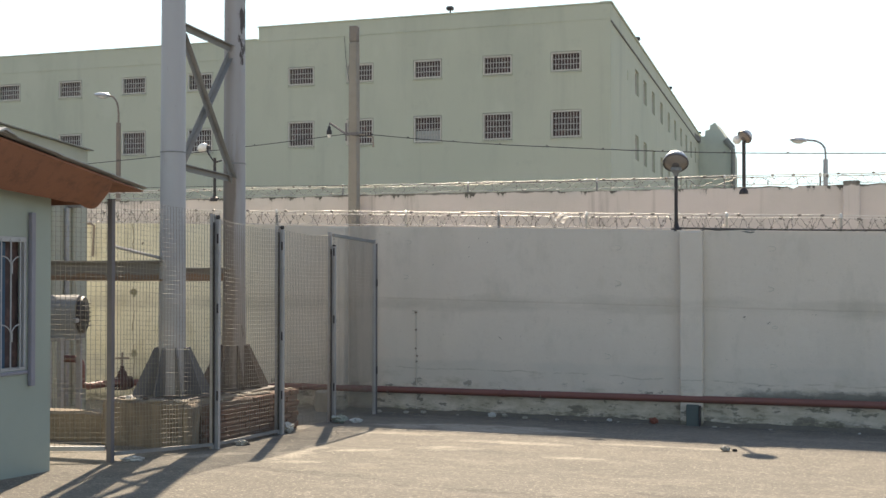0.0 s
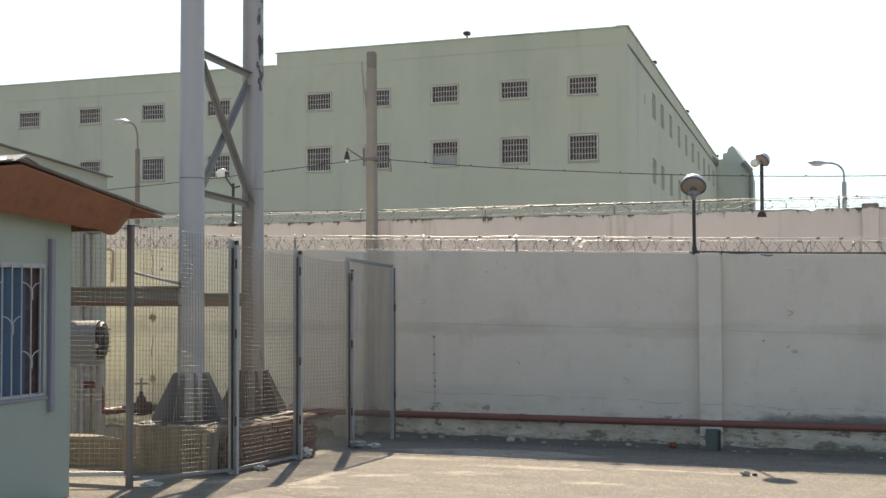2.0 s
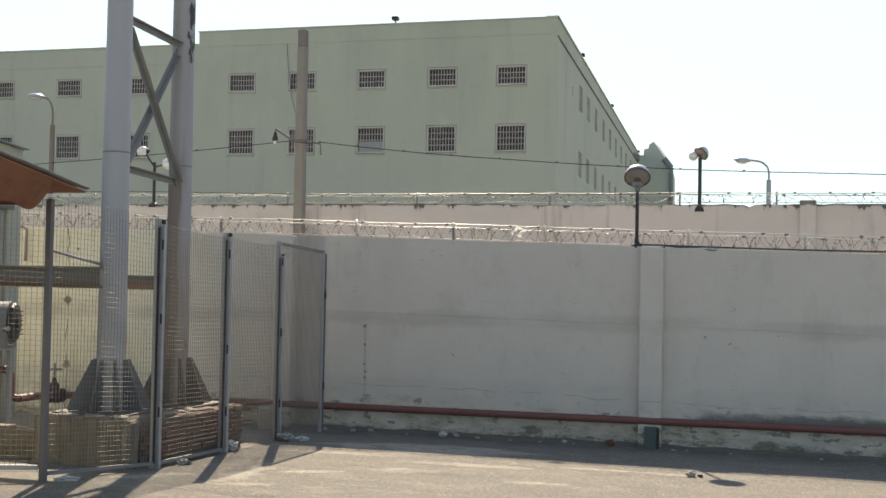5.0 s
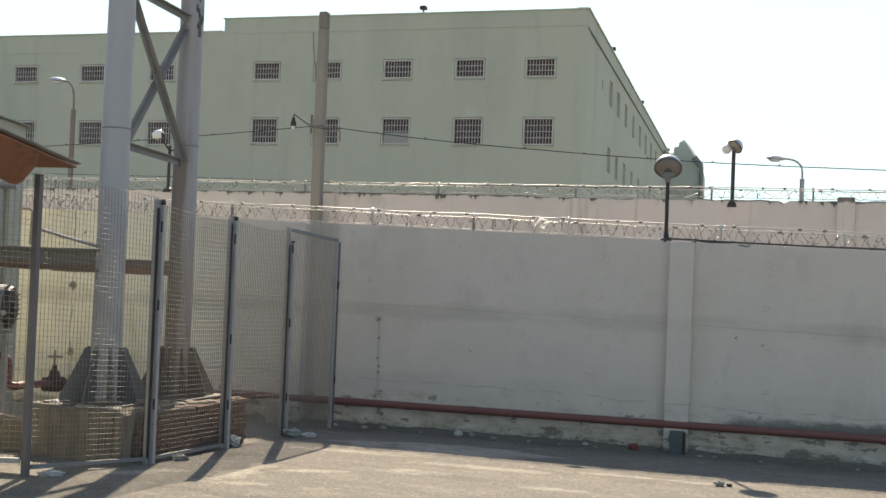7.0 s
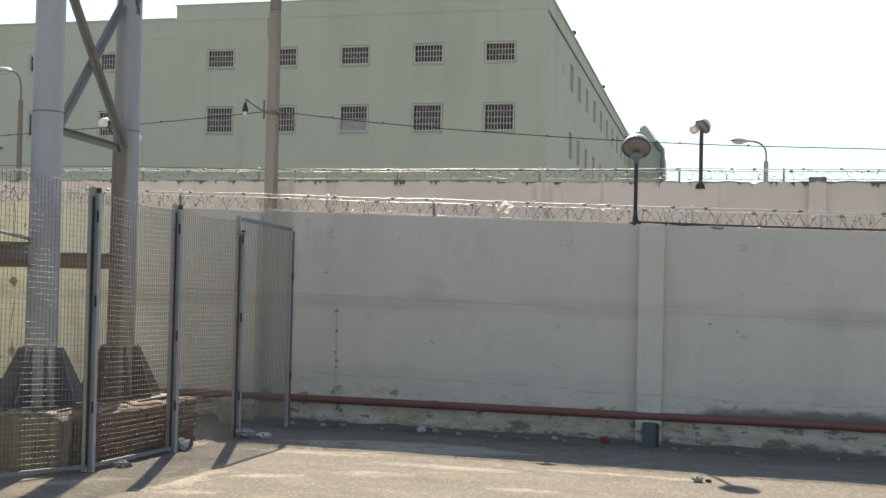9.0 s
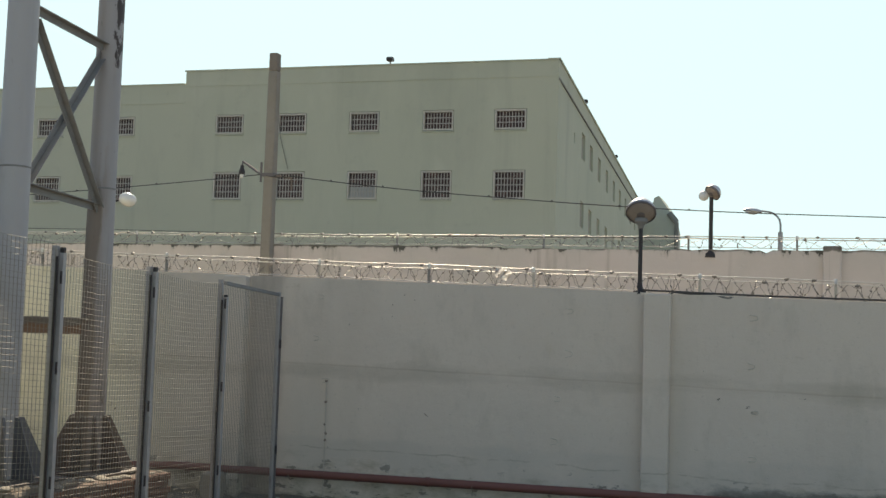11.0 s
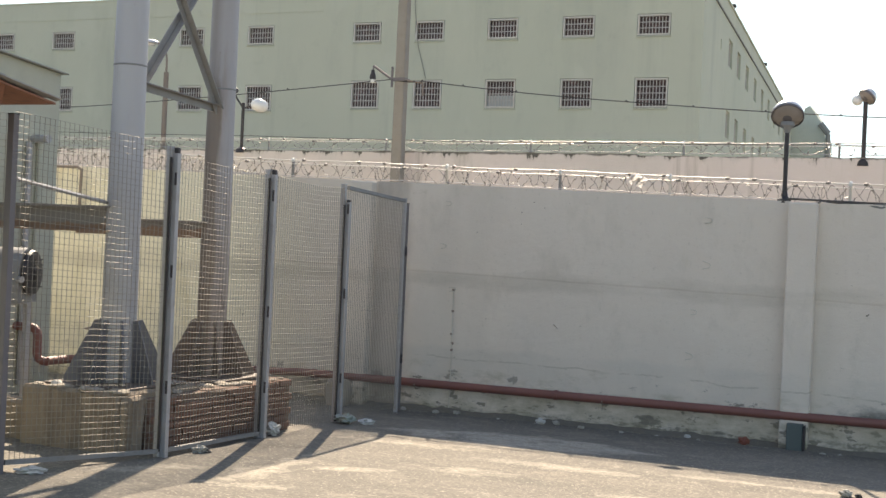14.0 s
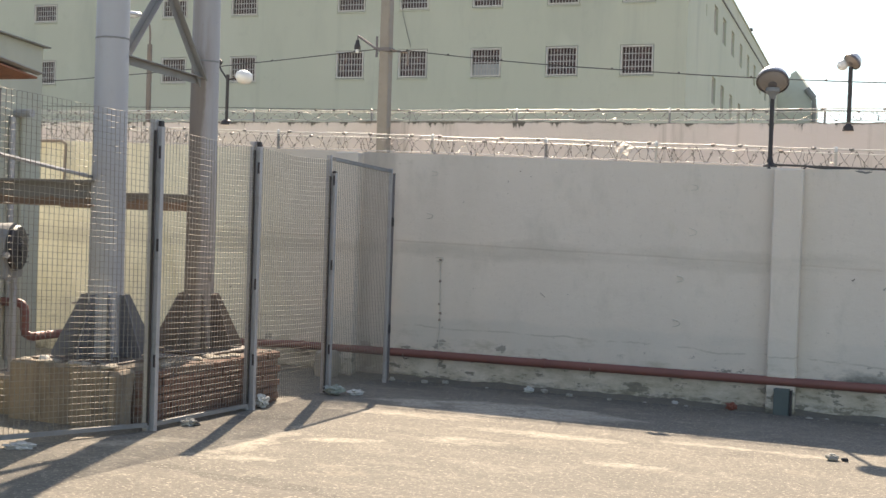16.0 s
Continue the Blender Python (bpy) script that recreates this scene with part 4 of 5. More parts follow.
    rail(POSTS[3], POSTS[4], POSTS[3][3] - 0.03, POSTS[4][3] - 0.03, 0.04, M_BRACE)
    # run on towards the hut
    mesh_panel((-7.7, 9.05, 0.08, 2.77), POSTS[0], 0.07, 0.0)
    rail((-7.7, 9.05), POSTS[0], 0.19, 0.17)
    # slanting stay behind the first panel
    bm = nb()
    tube(bm, [(-6.49, 9.72, 2.235), (-7.22, 11.75, 2.14)], 0.018, 6)
    part("stay", bm, M_GALV, fence)


build_fence()


# ---- trestle tower ----
LEGS = [(-7.11, 11.86), (-7.19, 13.52)]


def build_tower():
    tower = thing("steel_tower", "tall grey tubular steel tower with flaking paint and crossed braces", "tower")
    for (x, y), r0, r1, mat in ((LEGS[0], 0.166, 0.143, M_TOWER), (LEGS[1], 0.160, 0.138, M_TOWER2)):
        bm = nb()
        lathe(bm, [(r0, 0.42), (r0 - 0.010, 2.0), (r0 - 0.016, 3.41), (r1, 5.5), (r1 - 0.01, 9.5), (0, 9.5)], 28, (x, y, 0))
        leg = part("leg", bm, mat, tower, smooth=True)
        bm = nb()
        lathe(bm, [(r0 - 0.018, 3.400), (r0 - 0.0115, 3.404), (r0 - 0.0115, 3.416), (r0 - 0.018, 3.420)], 28, (x, y, 0))
        part("weld_ring", bm, M_BRACE, leg)
        plate = M_GUSSET if mat is M_TOWER else M_GUSSET_RUST
        low = 0.0 if mat is M_TOWER else -0.06
        for k in range(8):
            far = 0.47 if k % 2 else 0.40
            bm = nb()
            prism(bm, [(r0 - 0.03, 0.506), (far, 0.506), (far, 0.55), (r0 + 0.05, 1.07), (r0 - 0.03, 1.07)], -0.009, 0.009)
            part("gusset", bm, plate, leg).matrix_local = pose(x, y, low, 0, 0, 45 * k)
        bm = nb()
        box(bm, x - 0.46, x + 0.46, y - 0.46, y + 0.46, 0.482 + low, 0.502 + low, 0.004)
        part("base_plate", bm, M_GUSSET_RUST, leg)
    d = Vector((LEGS[1][0] - LEGS[0][0], LEGS[1][1] - LEGS[0][1], 0)).normalized()

    def brace(z0, z1, off, lip=-1):
        a = Vector((*LEGS[0], z0)) + d * 0.13
        c = Vector((*LEGS[1], z1)) - d * 0.12
        v = c - a
        bm = nb()
        box(bm, -0.038, 0.038, -v.length / 2, v.length / 2, -0.005, 0.005)
        box(bm, *sorted((lip * 0.038, lip * 0.029)), -v.length / 2, v.length / 2, 0.0052, 0.065)
        ob = part("brace", bm, M_BRACE, tower)
        across = Vector((d.y, -d.x, 0))
        along = v.normalized()
        turn = Matrix((along.cross(across), along, across)).transposed()
        ob.matrix_local = Matrix.Translation((a + c) / 2 + Vector((off, 0, 0))) @ turn.to_4x4()

    brace(3.25, 3.20, 0.0)
    brace(4.97, 4.92, 0.0)
    brace(3.20, 4.86, -0.03, 1)
    brace(4.85, 3.16, 0.03)
    # rusty channel between the legs and on towards the outbuilding
    bm = nb()
    box(bm, -9.1, -7.15, 11.76, 11.785, 1.868, 2.108)
    box(bm, -9.1, -7.15, 11.70, 11.759, 2.088, 2.11)
    box(bm, -9.1, -7.15, 11.70, 11.759, 1.868, 1.888)
    part("channel", bm, M_CHANNEL, tower)
    bm = nb()
    box(bm, -8.9, -7.19, 13.40, 13.425, 1.852, 2.026)
    box(bm, -8.9, -7.19, 13.34, 13.399, 2.006, 2.028)
    part("channel", bm, M_CHANNEL, tower)


c2 = Mat("rusty_channel_steel", (0.225, 0.205, 0.185), 0.75, 0.1)
c2.over(c2.mask(c2.math("ADD", c2.band(2, 2.06, 1.86), c2.math("SUBTRACT", c2.noise(4, 7, 0.7), 0.5)), 0.5, 0.62), (0.26, 0.165, 0.11))
c2.bump(c2.noise(25, 6, 0.7), 0.3, 0.01)
M_CHANNEL = c2.done()
build_tower()


def build_footing():
    f = thing("tower_footing", "broken concrete and brick footing under the tower", "footing")
    bm = nb()
    box(bm, -7.70, -6.62, 11.26, 12.45, -0.35, 0.48, 0.03)
    bmesh.ops.subdivide_edges(bm, edges=bm.edges[:], cuts=5, use_grid_fill=True)
    for v in bm.verts:
        v.co += Vector((0.02, 0.02, 0.015)) * noise.noise(v.co * 3.1)
    part("concrete_block", bm, M_BLOCK, f, smooth=True)
    bm = nb()
    box(bm, -6.618, -6.50, 11.27, 11.50, -0.35, 0.45, 0.03)
    bmesh.ops.subdivide_edges(bm, edges=bm.edges[:], cuts=4, use_grid_fill=True)
    for v in bm.verts:
        v.co += Vector((0.02, 0.02, 0.015)) * noise.noise(v.co * 3.1)
    part("concrete_block", bm, M_BLOCK, f)
    # brick side, course by course
    rng = random.Random(4)
    bm0 = nb()
    box(bm0, -0.06, 0.06, -0.118, 0.118, -0.031, 0.031, 0.006)
    me = mesh_of("brick", bm0, M_BRICK)
    for row in range(9):
        z = -0.20 + 0.072 * row
        for k in range(11):
            y = 11.63 + 0.25 * k + (0.125 if row % 2 else 0)
            if y > 13.95 or (row > 7 and rng.random() < 0.4):
                continue
            ob = new("brick", me)
            ob.parent = f
            ob.matrix_local = pose(-6.53 + rng.uniform(-0.012, 0.012), y, z, rng.uniform(-2, 2), rng.uniform(-2, 2), rng.uniform(-2, 2))
    bm = nb()
    box(bm, -7.78, -6.50, 12.452, 14.02, -0.35, 0.41, 0.03)
    bmesh.ops.subdivide_edges(bm, edges=bm.edges[:], cuts=4, use_grid_fill=True)
    for v in bm.verts:
        v.co += Vector((0.02, 0.02, 0.02)) * noise.noise(v.co * 2.7)
    part("mortar_core", bm, M_BRICKCORE, f, smooth=True)
    bm = nb()
    box(bm, -6.618, -6.50, 11.505, 12.45, -0.35, 0.41)
    part("mortar_core", bm, M_BRICKCORE, f)
    # loose mortar crust on top
    for k in range(26):
        bm = nb()
        s = rng.uniform(0.02, 0.085)
        bmesh.ops.create_icosphere(bm, subdivisions=2, radius=s)
        for v in bm.verts:
            v.co *= 1 + 0.35 * noise.noise(v.co * 18 + Vector((k, 0, 0)))
            v.co.z *= 0.28
        ob = part("mortar_lump", bm, M_RUBBLE, f)
        if k < 16:
            p = (rng.uniform(-6.80, -6.50), rng.uniform(12.0, 13.9), 0.425)
        else:
            p = (rng.uniform(-7.6, -6.6), rng.uniform(11.30, 11.38), 0.485)
        ob.matrix_local = pose(*p, 0, 0, rng.uniform(0, 360))
    # heap of white mortar by the base plate
    bm = nb()
    bmesh.ops.create_icosphere(bm, subdivisions=2, radius=0.055)
    for v in bm.verts:
        v.co *= 1 + 0.4 * noise.noise(v.co * 16)
        v.co.z *= 0.75
    part("mortar_heap", bm, M_WHITEMORTAR, f).matrix_local = pose(-7.37, 11.35, 0.495)
    # low wall running off beside it
    bm = nb()
    box(bm, -9.8, -7.72, 11.45, 11.75, -0.35, 0.30, 0.03)
    bmesh.ops.subdivide_edges(bm, edges=bm.edges[:], cuts=5, use_grid_fill=True)
    for v in bm.verts:
        v.co += Vector((0.02, 0.02, 0.035)) * noise.noise(v.co * 3.7)
    part("low_wall", bm, M_BLOCK, f, smooth=True)


M_WHITEMORTAR = paint("white_mortar", (0.66, 0.63, 0.57), (0.45, 0.41, 0.35), 0.95, 6.0, 0.5)
M_BRICKCORE = paint("brick_core_mortar", (0.165, 0.11, 0.082), (0.30, 0.24, 0.18), 0.95, 3.0, 0.6)
build_footing()


# ---- red pipe, valve and pump ----
M_VALVE = paint("dark_oiled_valve", (0.10, 0.05, 0.042), (0.16, 0.09, 0.07), 0.6, 5.0, 0.5)


def build_pipe():
    pipe = thing("water_pipe", "long red oxide painted pipe along the wall foot", "pipe")
    pts = [(12, 17.29, 0.09), (6, 17.29, 0.105), (0, 17.29, 0.12), (-4, 17.29, 0.115), (-8.2, 17.29, 0.115), (-8.7, 17.2, 0.10), (-9.1, 16.9, 0.14), (-9.75, 16.0, 0.24), (-10.08, 15.3, 0.28), (-10.12, 14.9, 0.295), (-10.09, 14.5, 0.30), (-10.06, 14.40, 0.30)]
    bm = nb()
    tube(bm, pts, 0.053, 14)
    part("pipe_run", bm, M_PIPE, pipe, smooth=True)
    bm = nb()
    up = [(-10.06, 14.40, 0.30), (-10.09, 14.37, 0.305), (-10.14, 14.35, 0.335), (-10.155, 14.345, 0.40), (-10.155, 14.345, 0.58), (-10.165, 14.345, 0.645), (-10.205, 14.345, 0.685), (-10.27, 14.345, 0.70), (-10.9, 14.345, 0.70)]
    tube(bm, up, 0.052, 14)
    part("swan_neck", bm, M_PIPE, pipe, smooth=True)
    for x in (-8.0, -4.6, 0.9, 4.2):
        bm = nb()
        tube(bm, [(x - 0.025, 17.29, 0.116), (x + 0.025, 17.29, 0.116)], 0.062, 14)
        part("coupling", bm, M_PIPE, pipe, smooth=True)
    for x in (-6.5, -4.0, 2.4, 5.0):
        bm = nb()
        tube(bm, [(x, 17.29, 0.14), (x, 17.40, 0.15), (x, 17.43, 0.15)], 0.008, 5)
        tube(bm, [(x, 17.29, 0.14), (x, 17.23, 0.09), (x, 17.29, 0.035), (x, 17.43, 0.035)], 0.008, 5)
        part("pipe_hook", bm, M_RUST, pipe)
    valve = part("valve_body", lathe(nb(), [(0, -0.10), (0.09, -0.10), (0.11, -0.03), (0.11, 0.03), (0.09, 0.10), (0.07, 0.13), (0.075, 0.16), (0.04, 0.20), (0.03, 0.26), (0, 0.26)], 16), M_VALVE, pipe, smooth=True)
    valve.matrix_local = pose(-10.08, 15.28, 0.275, 0, 0, 65)
    for s in (-1, 1):
        bm = nb()
        tube(bm, [(s * 0.12, 0, 0), (s * 0.15, 0, 0)], 0.10, 14)
        part("flange", bm, M_VALVE, valve, smooth=True)
    bm = nb()
    tube(bm, [(0, 0, 0.26), (0, 0, 0.47)], 0.014, 8)
    part("stem", bm, M_RUST, valve)
    bm = nb()
    n = 16
    tube(bm, [(0.10 * math.cos(2 * math.pi * k / n), 0.10 * math.sin(2 * math.pi * k / n), 0.38) for k in range(n + 1)], 0.012, 6)
    tube(bm, [(-0.1, 0, 0.38), (0.1, 0, 0.38)], 0.010, 6)
    tube(bm, [(0, -0.1, 0.38), (0, 0.1, 0.38)], 0.010, 6)
    part("handwheel", bm, M_RUST, valve, smooth=True)
    # support box under the pipe at the pilaster
    sup = thing("pipe_support", "teal painted steel support box under the red pipe", "support")
    bm = nb()
    box(bm, -1.80, -1.62, 17.18, 17.268, -0.40, 0.045, 0.008)
    part("box", bm, M_TEAL, sup)
    bm = nb()
    box(bm, -1.615, -1.595, 17.17, 17.268, -0.40, 0.03)
    part("side_flange", bm, M_BLACK, sup)


build_pipe()


def build_pump():
    pump = thing("pump_motor", "grey pump with a hooded motor on a stand", "pump", (0.27, -0.40, 0.12))
    bm = nb()
    out = arc(0, 0.0, 0.27, 180, 0, 14) + [(0.27, -0.33), (-0.27, -0.33)]
    prism(bm, [(x, z) for x, z in out], 0, 0.62)
    hood = part("hood", bm, M_BRACE, pump)
    hood.matrix_local = pose(-10.33, 13.54, 1.27, 0, 0, -70)
    bm = nb()
    lathe(bm, [(0, 0), (0.245, 0), (0.255, 0.03), (0.24, 0.06), (0.10, 0.07), (0.05, 0.09), (0, 0.09)], 20)
    fan = part("fan_cover", bm, M_BLACK, pump)
    fan.matrix_local = pose(-9.74, 13.755, 1.27, 0, 90, 20)
    bm = nb()
    for k in range(6):
        box(bm, -0.12, 0.12, 0.0, 0.012, -0.16 + 0.06 * k, -0.145 + 0.06 * k)
    part("louvre", bm, M_BLACK, pump).matrix_local = pose(-9.645, 13.79, 1.27, 0, 0, -70)
    for dx, dy in ((0, 0), (-0.5, 0.0), (0, 0.42), (-0.5, 0.42)):
        bm = nb()
        box(bm, -0.03, 0.03, -0.03, 0.03, -0.30, 0.97)
        part("leg", bm, M_GALV, pump).matrix_local = pose(-9.82 + dx, 13.42 + dy, 0)
    bm = nb()
    box(bm, -10.42, -9.78, 13.36, 13.84, 0.92, 0.965)
    part("shelf", bm, M_GALV, pump)
    bm = nb()
    tube(bm, [(-9.66, 13.5, 1.2), (-9.60, 13.48, 1.2)], 0.035, 10)
    part("knob", bm, M_GALV, pump)


build_pump()


# ---- concertina wire ----
def build_tape(name, label, y, z_of, x0, x1, radius, pitch, seed, stakes):
    coil = thing(name, label, "razor wire")
    rng = random.Random(seed)
    bm = nb()
    pts = []
    for hand in (1, -1):
        run = []
        turns = int((x1 - x0) / pitch)
        for k in range(turns * 12):
            a = 2 * math.pi * k / 12
            x = x0 + pitch * (k / 12 + 0.33 * math.sin(k * 0.083 + seed + hand) + 0.2 * math.sin(k * 0.29 * hand))
            r = radius * (1 + 0.10 * math.sin(k * 0.047 + seed * hand))
            zig = -0.12 + 0.66 * math.asin(math.sin(a)) / (math.pi / 2) + 0.25 * math.sin(a)
            run.append((x + 0.012 * rng.uniform(-1, 1), y + hand * 0.45 * r * math.cos(a), z_of(x) + r * zig + 0.012 * rng.uniform(-1, 1)))
        tube(bm, run, 0.0042 if seed == 1 else 0.004, 3, False)
        pts += run
    for p, q in zip(pts[::2], pts[1::2]):
        c = (Vector(p) + Vector(q)) / 2
        d = Vector((rng.uniform(-1, 1), rng.uniform(-1, 1), rng.uniform(-1, 1))).normalized()
        e = Vector((rng.uniform(-1, 1), rng.uniform(-1, 1), rng.uniform(-1, 1))).normalized()
        s = 0.026
        bm.faces.new([bm.verts.new(c + d * s), bm.verts.new(c + e * s * 0.5), bm.verts.new(c - d * s), bm.verts.new(c - e * s * 0.5)])
    m = part("coil", bm, M_RAZOR, coil)
    m["kind"] = "stuff"
    n = 60
    for dz, amp, r in ((radius * 0.98, 0.022, 0.0082), (radius * 0.58, 0.026, 0.0068), (-radius * 0.92, 0.016, 0.0055)):
        bm = nb()
        tube(bm, [(x0 + (x1 - x0) * i / n, y - 0.02, z_of(x0 + (x1 - x0) * i / n) + dz + amp * noise.noise((i * 0.37, seed, dz * 9))) for i in range(n + 1)], r, 10)
        part("line_wire", bm, M_LINEWIRE if dz > 0 else M_GALV, coil, smooth=True)
    for i in range(int((x1 - x0) / 0.42)):
        x = x0 + 0.42 * i + 0.16 * rng.uniform(-1, 1)
        bm = nb()
        bmesh.ops.create_icosphere(bm, subdivisions=1, radius=0.022)
        for v in bm.verts:
            v.co.x *= 1.6
            v.co += Vector((x, y - 0.03, z_of(x) + radius * (0.98 if i % 3 else 0.55)))
        part("tie_knot", bm, M_RAZOR, coil)
    for x in stakes:
        bm = nb()
        box(bm, x - 0.017, x + 0.017, y - 0.017, y + 0.017, z_of(x) - radius - 0.1, z_of(x) + radius * 0.92, 0.006)
        st = part("stake", bm, M_LOOP if seed == 1 and int(x * 10) % 3 == 0 else M_BRACE, coil)
        bm = nb()
        lathe(bm, [(0, -0.035), (0.02, -0.028), (0.025, 0.0), (0.02, 0.028), (0, 0.035)], 8, (x, y - 0.01, z_of(x) + radius * 0.95))
        part("insulator", bm, M_WHITE_GLASS, st)


build_tape("razor_wire", "coiled razor wire on stakes along the inner wall top", 17.53, lambda x: wall_top(x) + 0.128, -22, 9, 0.112, 0.225, 1, [-20.2, -17.8, -15.4, -13.0, -10.6, -8.6, -6.3, -4.75, -3.35, -1.25, 0.35, 2.2, 4.6, 7])
build_tape("razor_wire", "flattened razor wire on stakes along the outer wall top", 23.12, lambda x: 3.705, -38, 14, 0.092, 0.43, 5, [-34.98, -30.86, -26.75, -22.64, -19.04, -15.64, -12.35, -9.89, -7.11, -4.44, -1.97, -0.22, 2.15, 4.61, 7.18, 10.27])


def thin_plastic():
    """Thin white film that lets light through."""
    m = bpy.data.materials.new("thin_white_plastic")
    m.use_nodes = True
    nt = m.node_tree
    nt.nodes.clear()
    tr = nt.nodes.new("ShaderNodeBsdfTranslucent")
    df = nt.nodes.new("ShaderNodeBsdfPrincipled")
    col = ramp_node(nt, noise_node(nt, nt.nodes.new("ShaderNodeTexCoord").outputs["Object"], 14.0), [(0.3, (0.55, 0.52, 0.50)), (0.65, (0.85, 0.83, 0.80))])
    nt.links.new(col, tr.inputs["Color"])
    nt.links.new(col, df.inputs["Base Color"])
    df.inputs["Roughness"].default_value = 0.35
    mx = nt.nodes.new("ShaderNodeMixShader")
    mx.inputs[0].default_value = 0.5
    nt.links.new(tr.outputs[0], mx.inputs[1])
    nt.links.new(df.outputs[0], mx.inputs[2])
    nt.links.new(mx.outputs[0], nt.nodes.new("ShaderNodeOutputMaterial").inputs["Surface"])
    return m


M_FILM = thin_plastic()


def build_rag():
    bm = nb()
    rng = random.Random(8)
    n = 7
    grid = [[bm.verts.new((0.19 * i / n + 0.02 * rng.uniform(-1, 1), 0.05 * math.sin(i * 1.7 + j) + 0.015 * rng.uniform(-1, 1), -0.17 * j / n * (0.5 + 0.5 * rng.random()) - 0.05 * i / n)) for i in range(n + 1)] for j in range(n + 1)]
    for r0, r1 in zip(grid, grid[1:]):
        for i in range(n):
            bm.faces.new((r0[i], r0[i + 1], r1[i + 1], r1[i]))
    ob = part("torn_bag", bm, M_FILM, smooth=True)
    ob.matrix_world = pose(-3.82, 17.44, 2.90)
    tagged(ob, "torn white plastic bag caught in the razor wire", "plastic bag")


build_rag()


# ---- lamps ----
def flood_head(parent, m, r, name="lamp_head"):
    bm = nb()
    lathe(bm, [(r * 1.0, 0.0), (r * 1.04, 0.015), (r * 0.98, r * 0.35), (r * 0.80, r * 0.68), (r * 0.45, r * 0.92), (0, r)], 24)
    head = part(name, bm, M_ZINC, parent, smooth=True)
    head.matrix_local = m
    bm = nb()
    lathe(bm, [(r * 1.0, -0.004), (r * 0.94, -r * 0.10), (r * 0.75, -r * 0.22), (r * 0.40, -r * 0.30), (0, -r * 0.32)], 24)
    part("glass_bowl", bm, M_LENS, head, smooth=True)
    bm = nb()
    lathe(bm, [(r * 1.0, -0.02), (r * 1.07, -0.016), (r * 1.07, 0.012), (r * 1.03, 0.02)], 24)
    part("rim", bm, M_DARKPOST, head, smooth=True)
    bm = nb()
    lathe(bm, [(r * 0.30, -r * 0.28), (r * 0.30, -r * 0.335), (r * 0.18, -r * 0.36), (0, -r * 0.36)], 12)
    part("boss", bm, M_DARKPOST, head, smooth=True)
    return head


def build_wall_lamp():
    lamp = thing("wall_lamp", "round floodlight on a black post on the inner wall", "lamp", (-1.985, 17.5, wall_top(-1.985)))
    bm = nb()
    tube(bm, [(0, 0, 0), (0, 0, 0.92)], 0.026, 10)
    part("post", bm, M_BLACK, lamp, smooth=True)
    bm = nb()
    lathe(bm, [(0, -0.02), (0.085, -0.02), (0.08, 0.02), (0.04, 0.06), (0.03, 0.12), (0, 0.12)], 12)
    part("foot", bm, M_BLACK, lamp)
    flood_head(lamp, pose(0, -0.03, 1.0, -40, -6, 0), 0.178)
    bm = nb()
    lathe(bm, [(0, 0.80), (0.034, 0.80), (0.040, 0.84), (0.085, 0.885), (0.080, 0.93), (0, 0.95)], 14)
    part("socket", bm, M_BRACE, lamp, smooth=True)


def build_second_lamp():
    lamp = thing("wall_lamp", "tilted floodlight with a glass globe on a black post", "lamp", (-1.60, 23.05, 3.465))
    bm = nb()
    tube(bm, [(0, 0, 0), (0, 0, 0.98)], 0.035, 10)
    part("post", bm, M_BLACK, lamp, smooth=True)
    bm = nb()
    lathe(bm, [(0, -0.02), (0.10, -0.02), (0.09, 0.05), (0.05, 0.10), (0, 0.10)], 12)
    part("foot", bm, M_BLACK, lamp)
    flood_head(lamp, pose(0.02, -0.02, 1.06, -30, 38, 0), 0.135)
    bm = nb()
    bmesh.ops.create_uvsphere(bm, u_segments=16, v_segments=10, radius=0.085)
    part("globe", bm, M_WHITE_GLASS, lamp, smooth=True).matrix_local = pose(-0.13, 0.05, 1.02)


def build_twin_lamp():
    lamp = thing("wall_lamp", "twin headed lamp with white globes on a black post", "lamp", (-12.91, 23.05, 3.55))
    bm = nb()
    tube(bm, [(0, 0, 0), (0, 0, 0.92)], 0.032, 10)
    part("post", bm, M_BLACK, lamp, smooth=True)
    bm = nb()
    lathe(bm, [(0, -0.03), (0.11, -0.03), (0.10, 0.04), (0.04, 0.08), (0, 0.08)], 12)
    part("foot", bm, M_BLACK, lamp)
    for x, z, r, c in ((-0.29, 1.15, 0.13, -25), (0.36, 0.87, 0.17, 15)):
        bm = nb()
        tube(bm, [(0, 0, 0.82), (x * 0.5, 0, 0.86 if x > 0 else 1.0), (x * 0.75, 0, z - 0.02)], 0.018, 8)
        arm = part("arm", bm, M_BLACK, lamp)
        bm = nb()
        bmesh.ops.create_uvsphere(bm, u_segments=18, v_segments=12, radius=r)
        for v in bm.verts:
            v.co.z *= 0.78
        part("globe", bm, M_WHITE_GLASS, arm, smooth=True).matrix_local = pose(x, 0, z, 0, c, 0)
        bm = nb()
        lathe(bm, [(0.05, 0), (0.06, 0.05), (0.03, 0.09), (0, 0.09)], 10)
        part("socket", bm, M_BLACK, arm).matrix_local = pose(x * 0.78, 0, z + 0.01, 0, 90 if x < 0 else -90, 0)


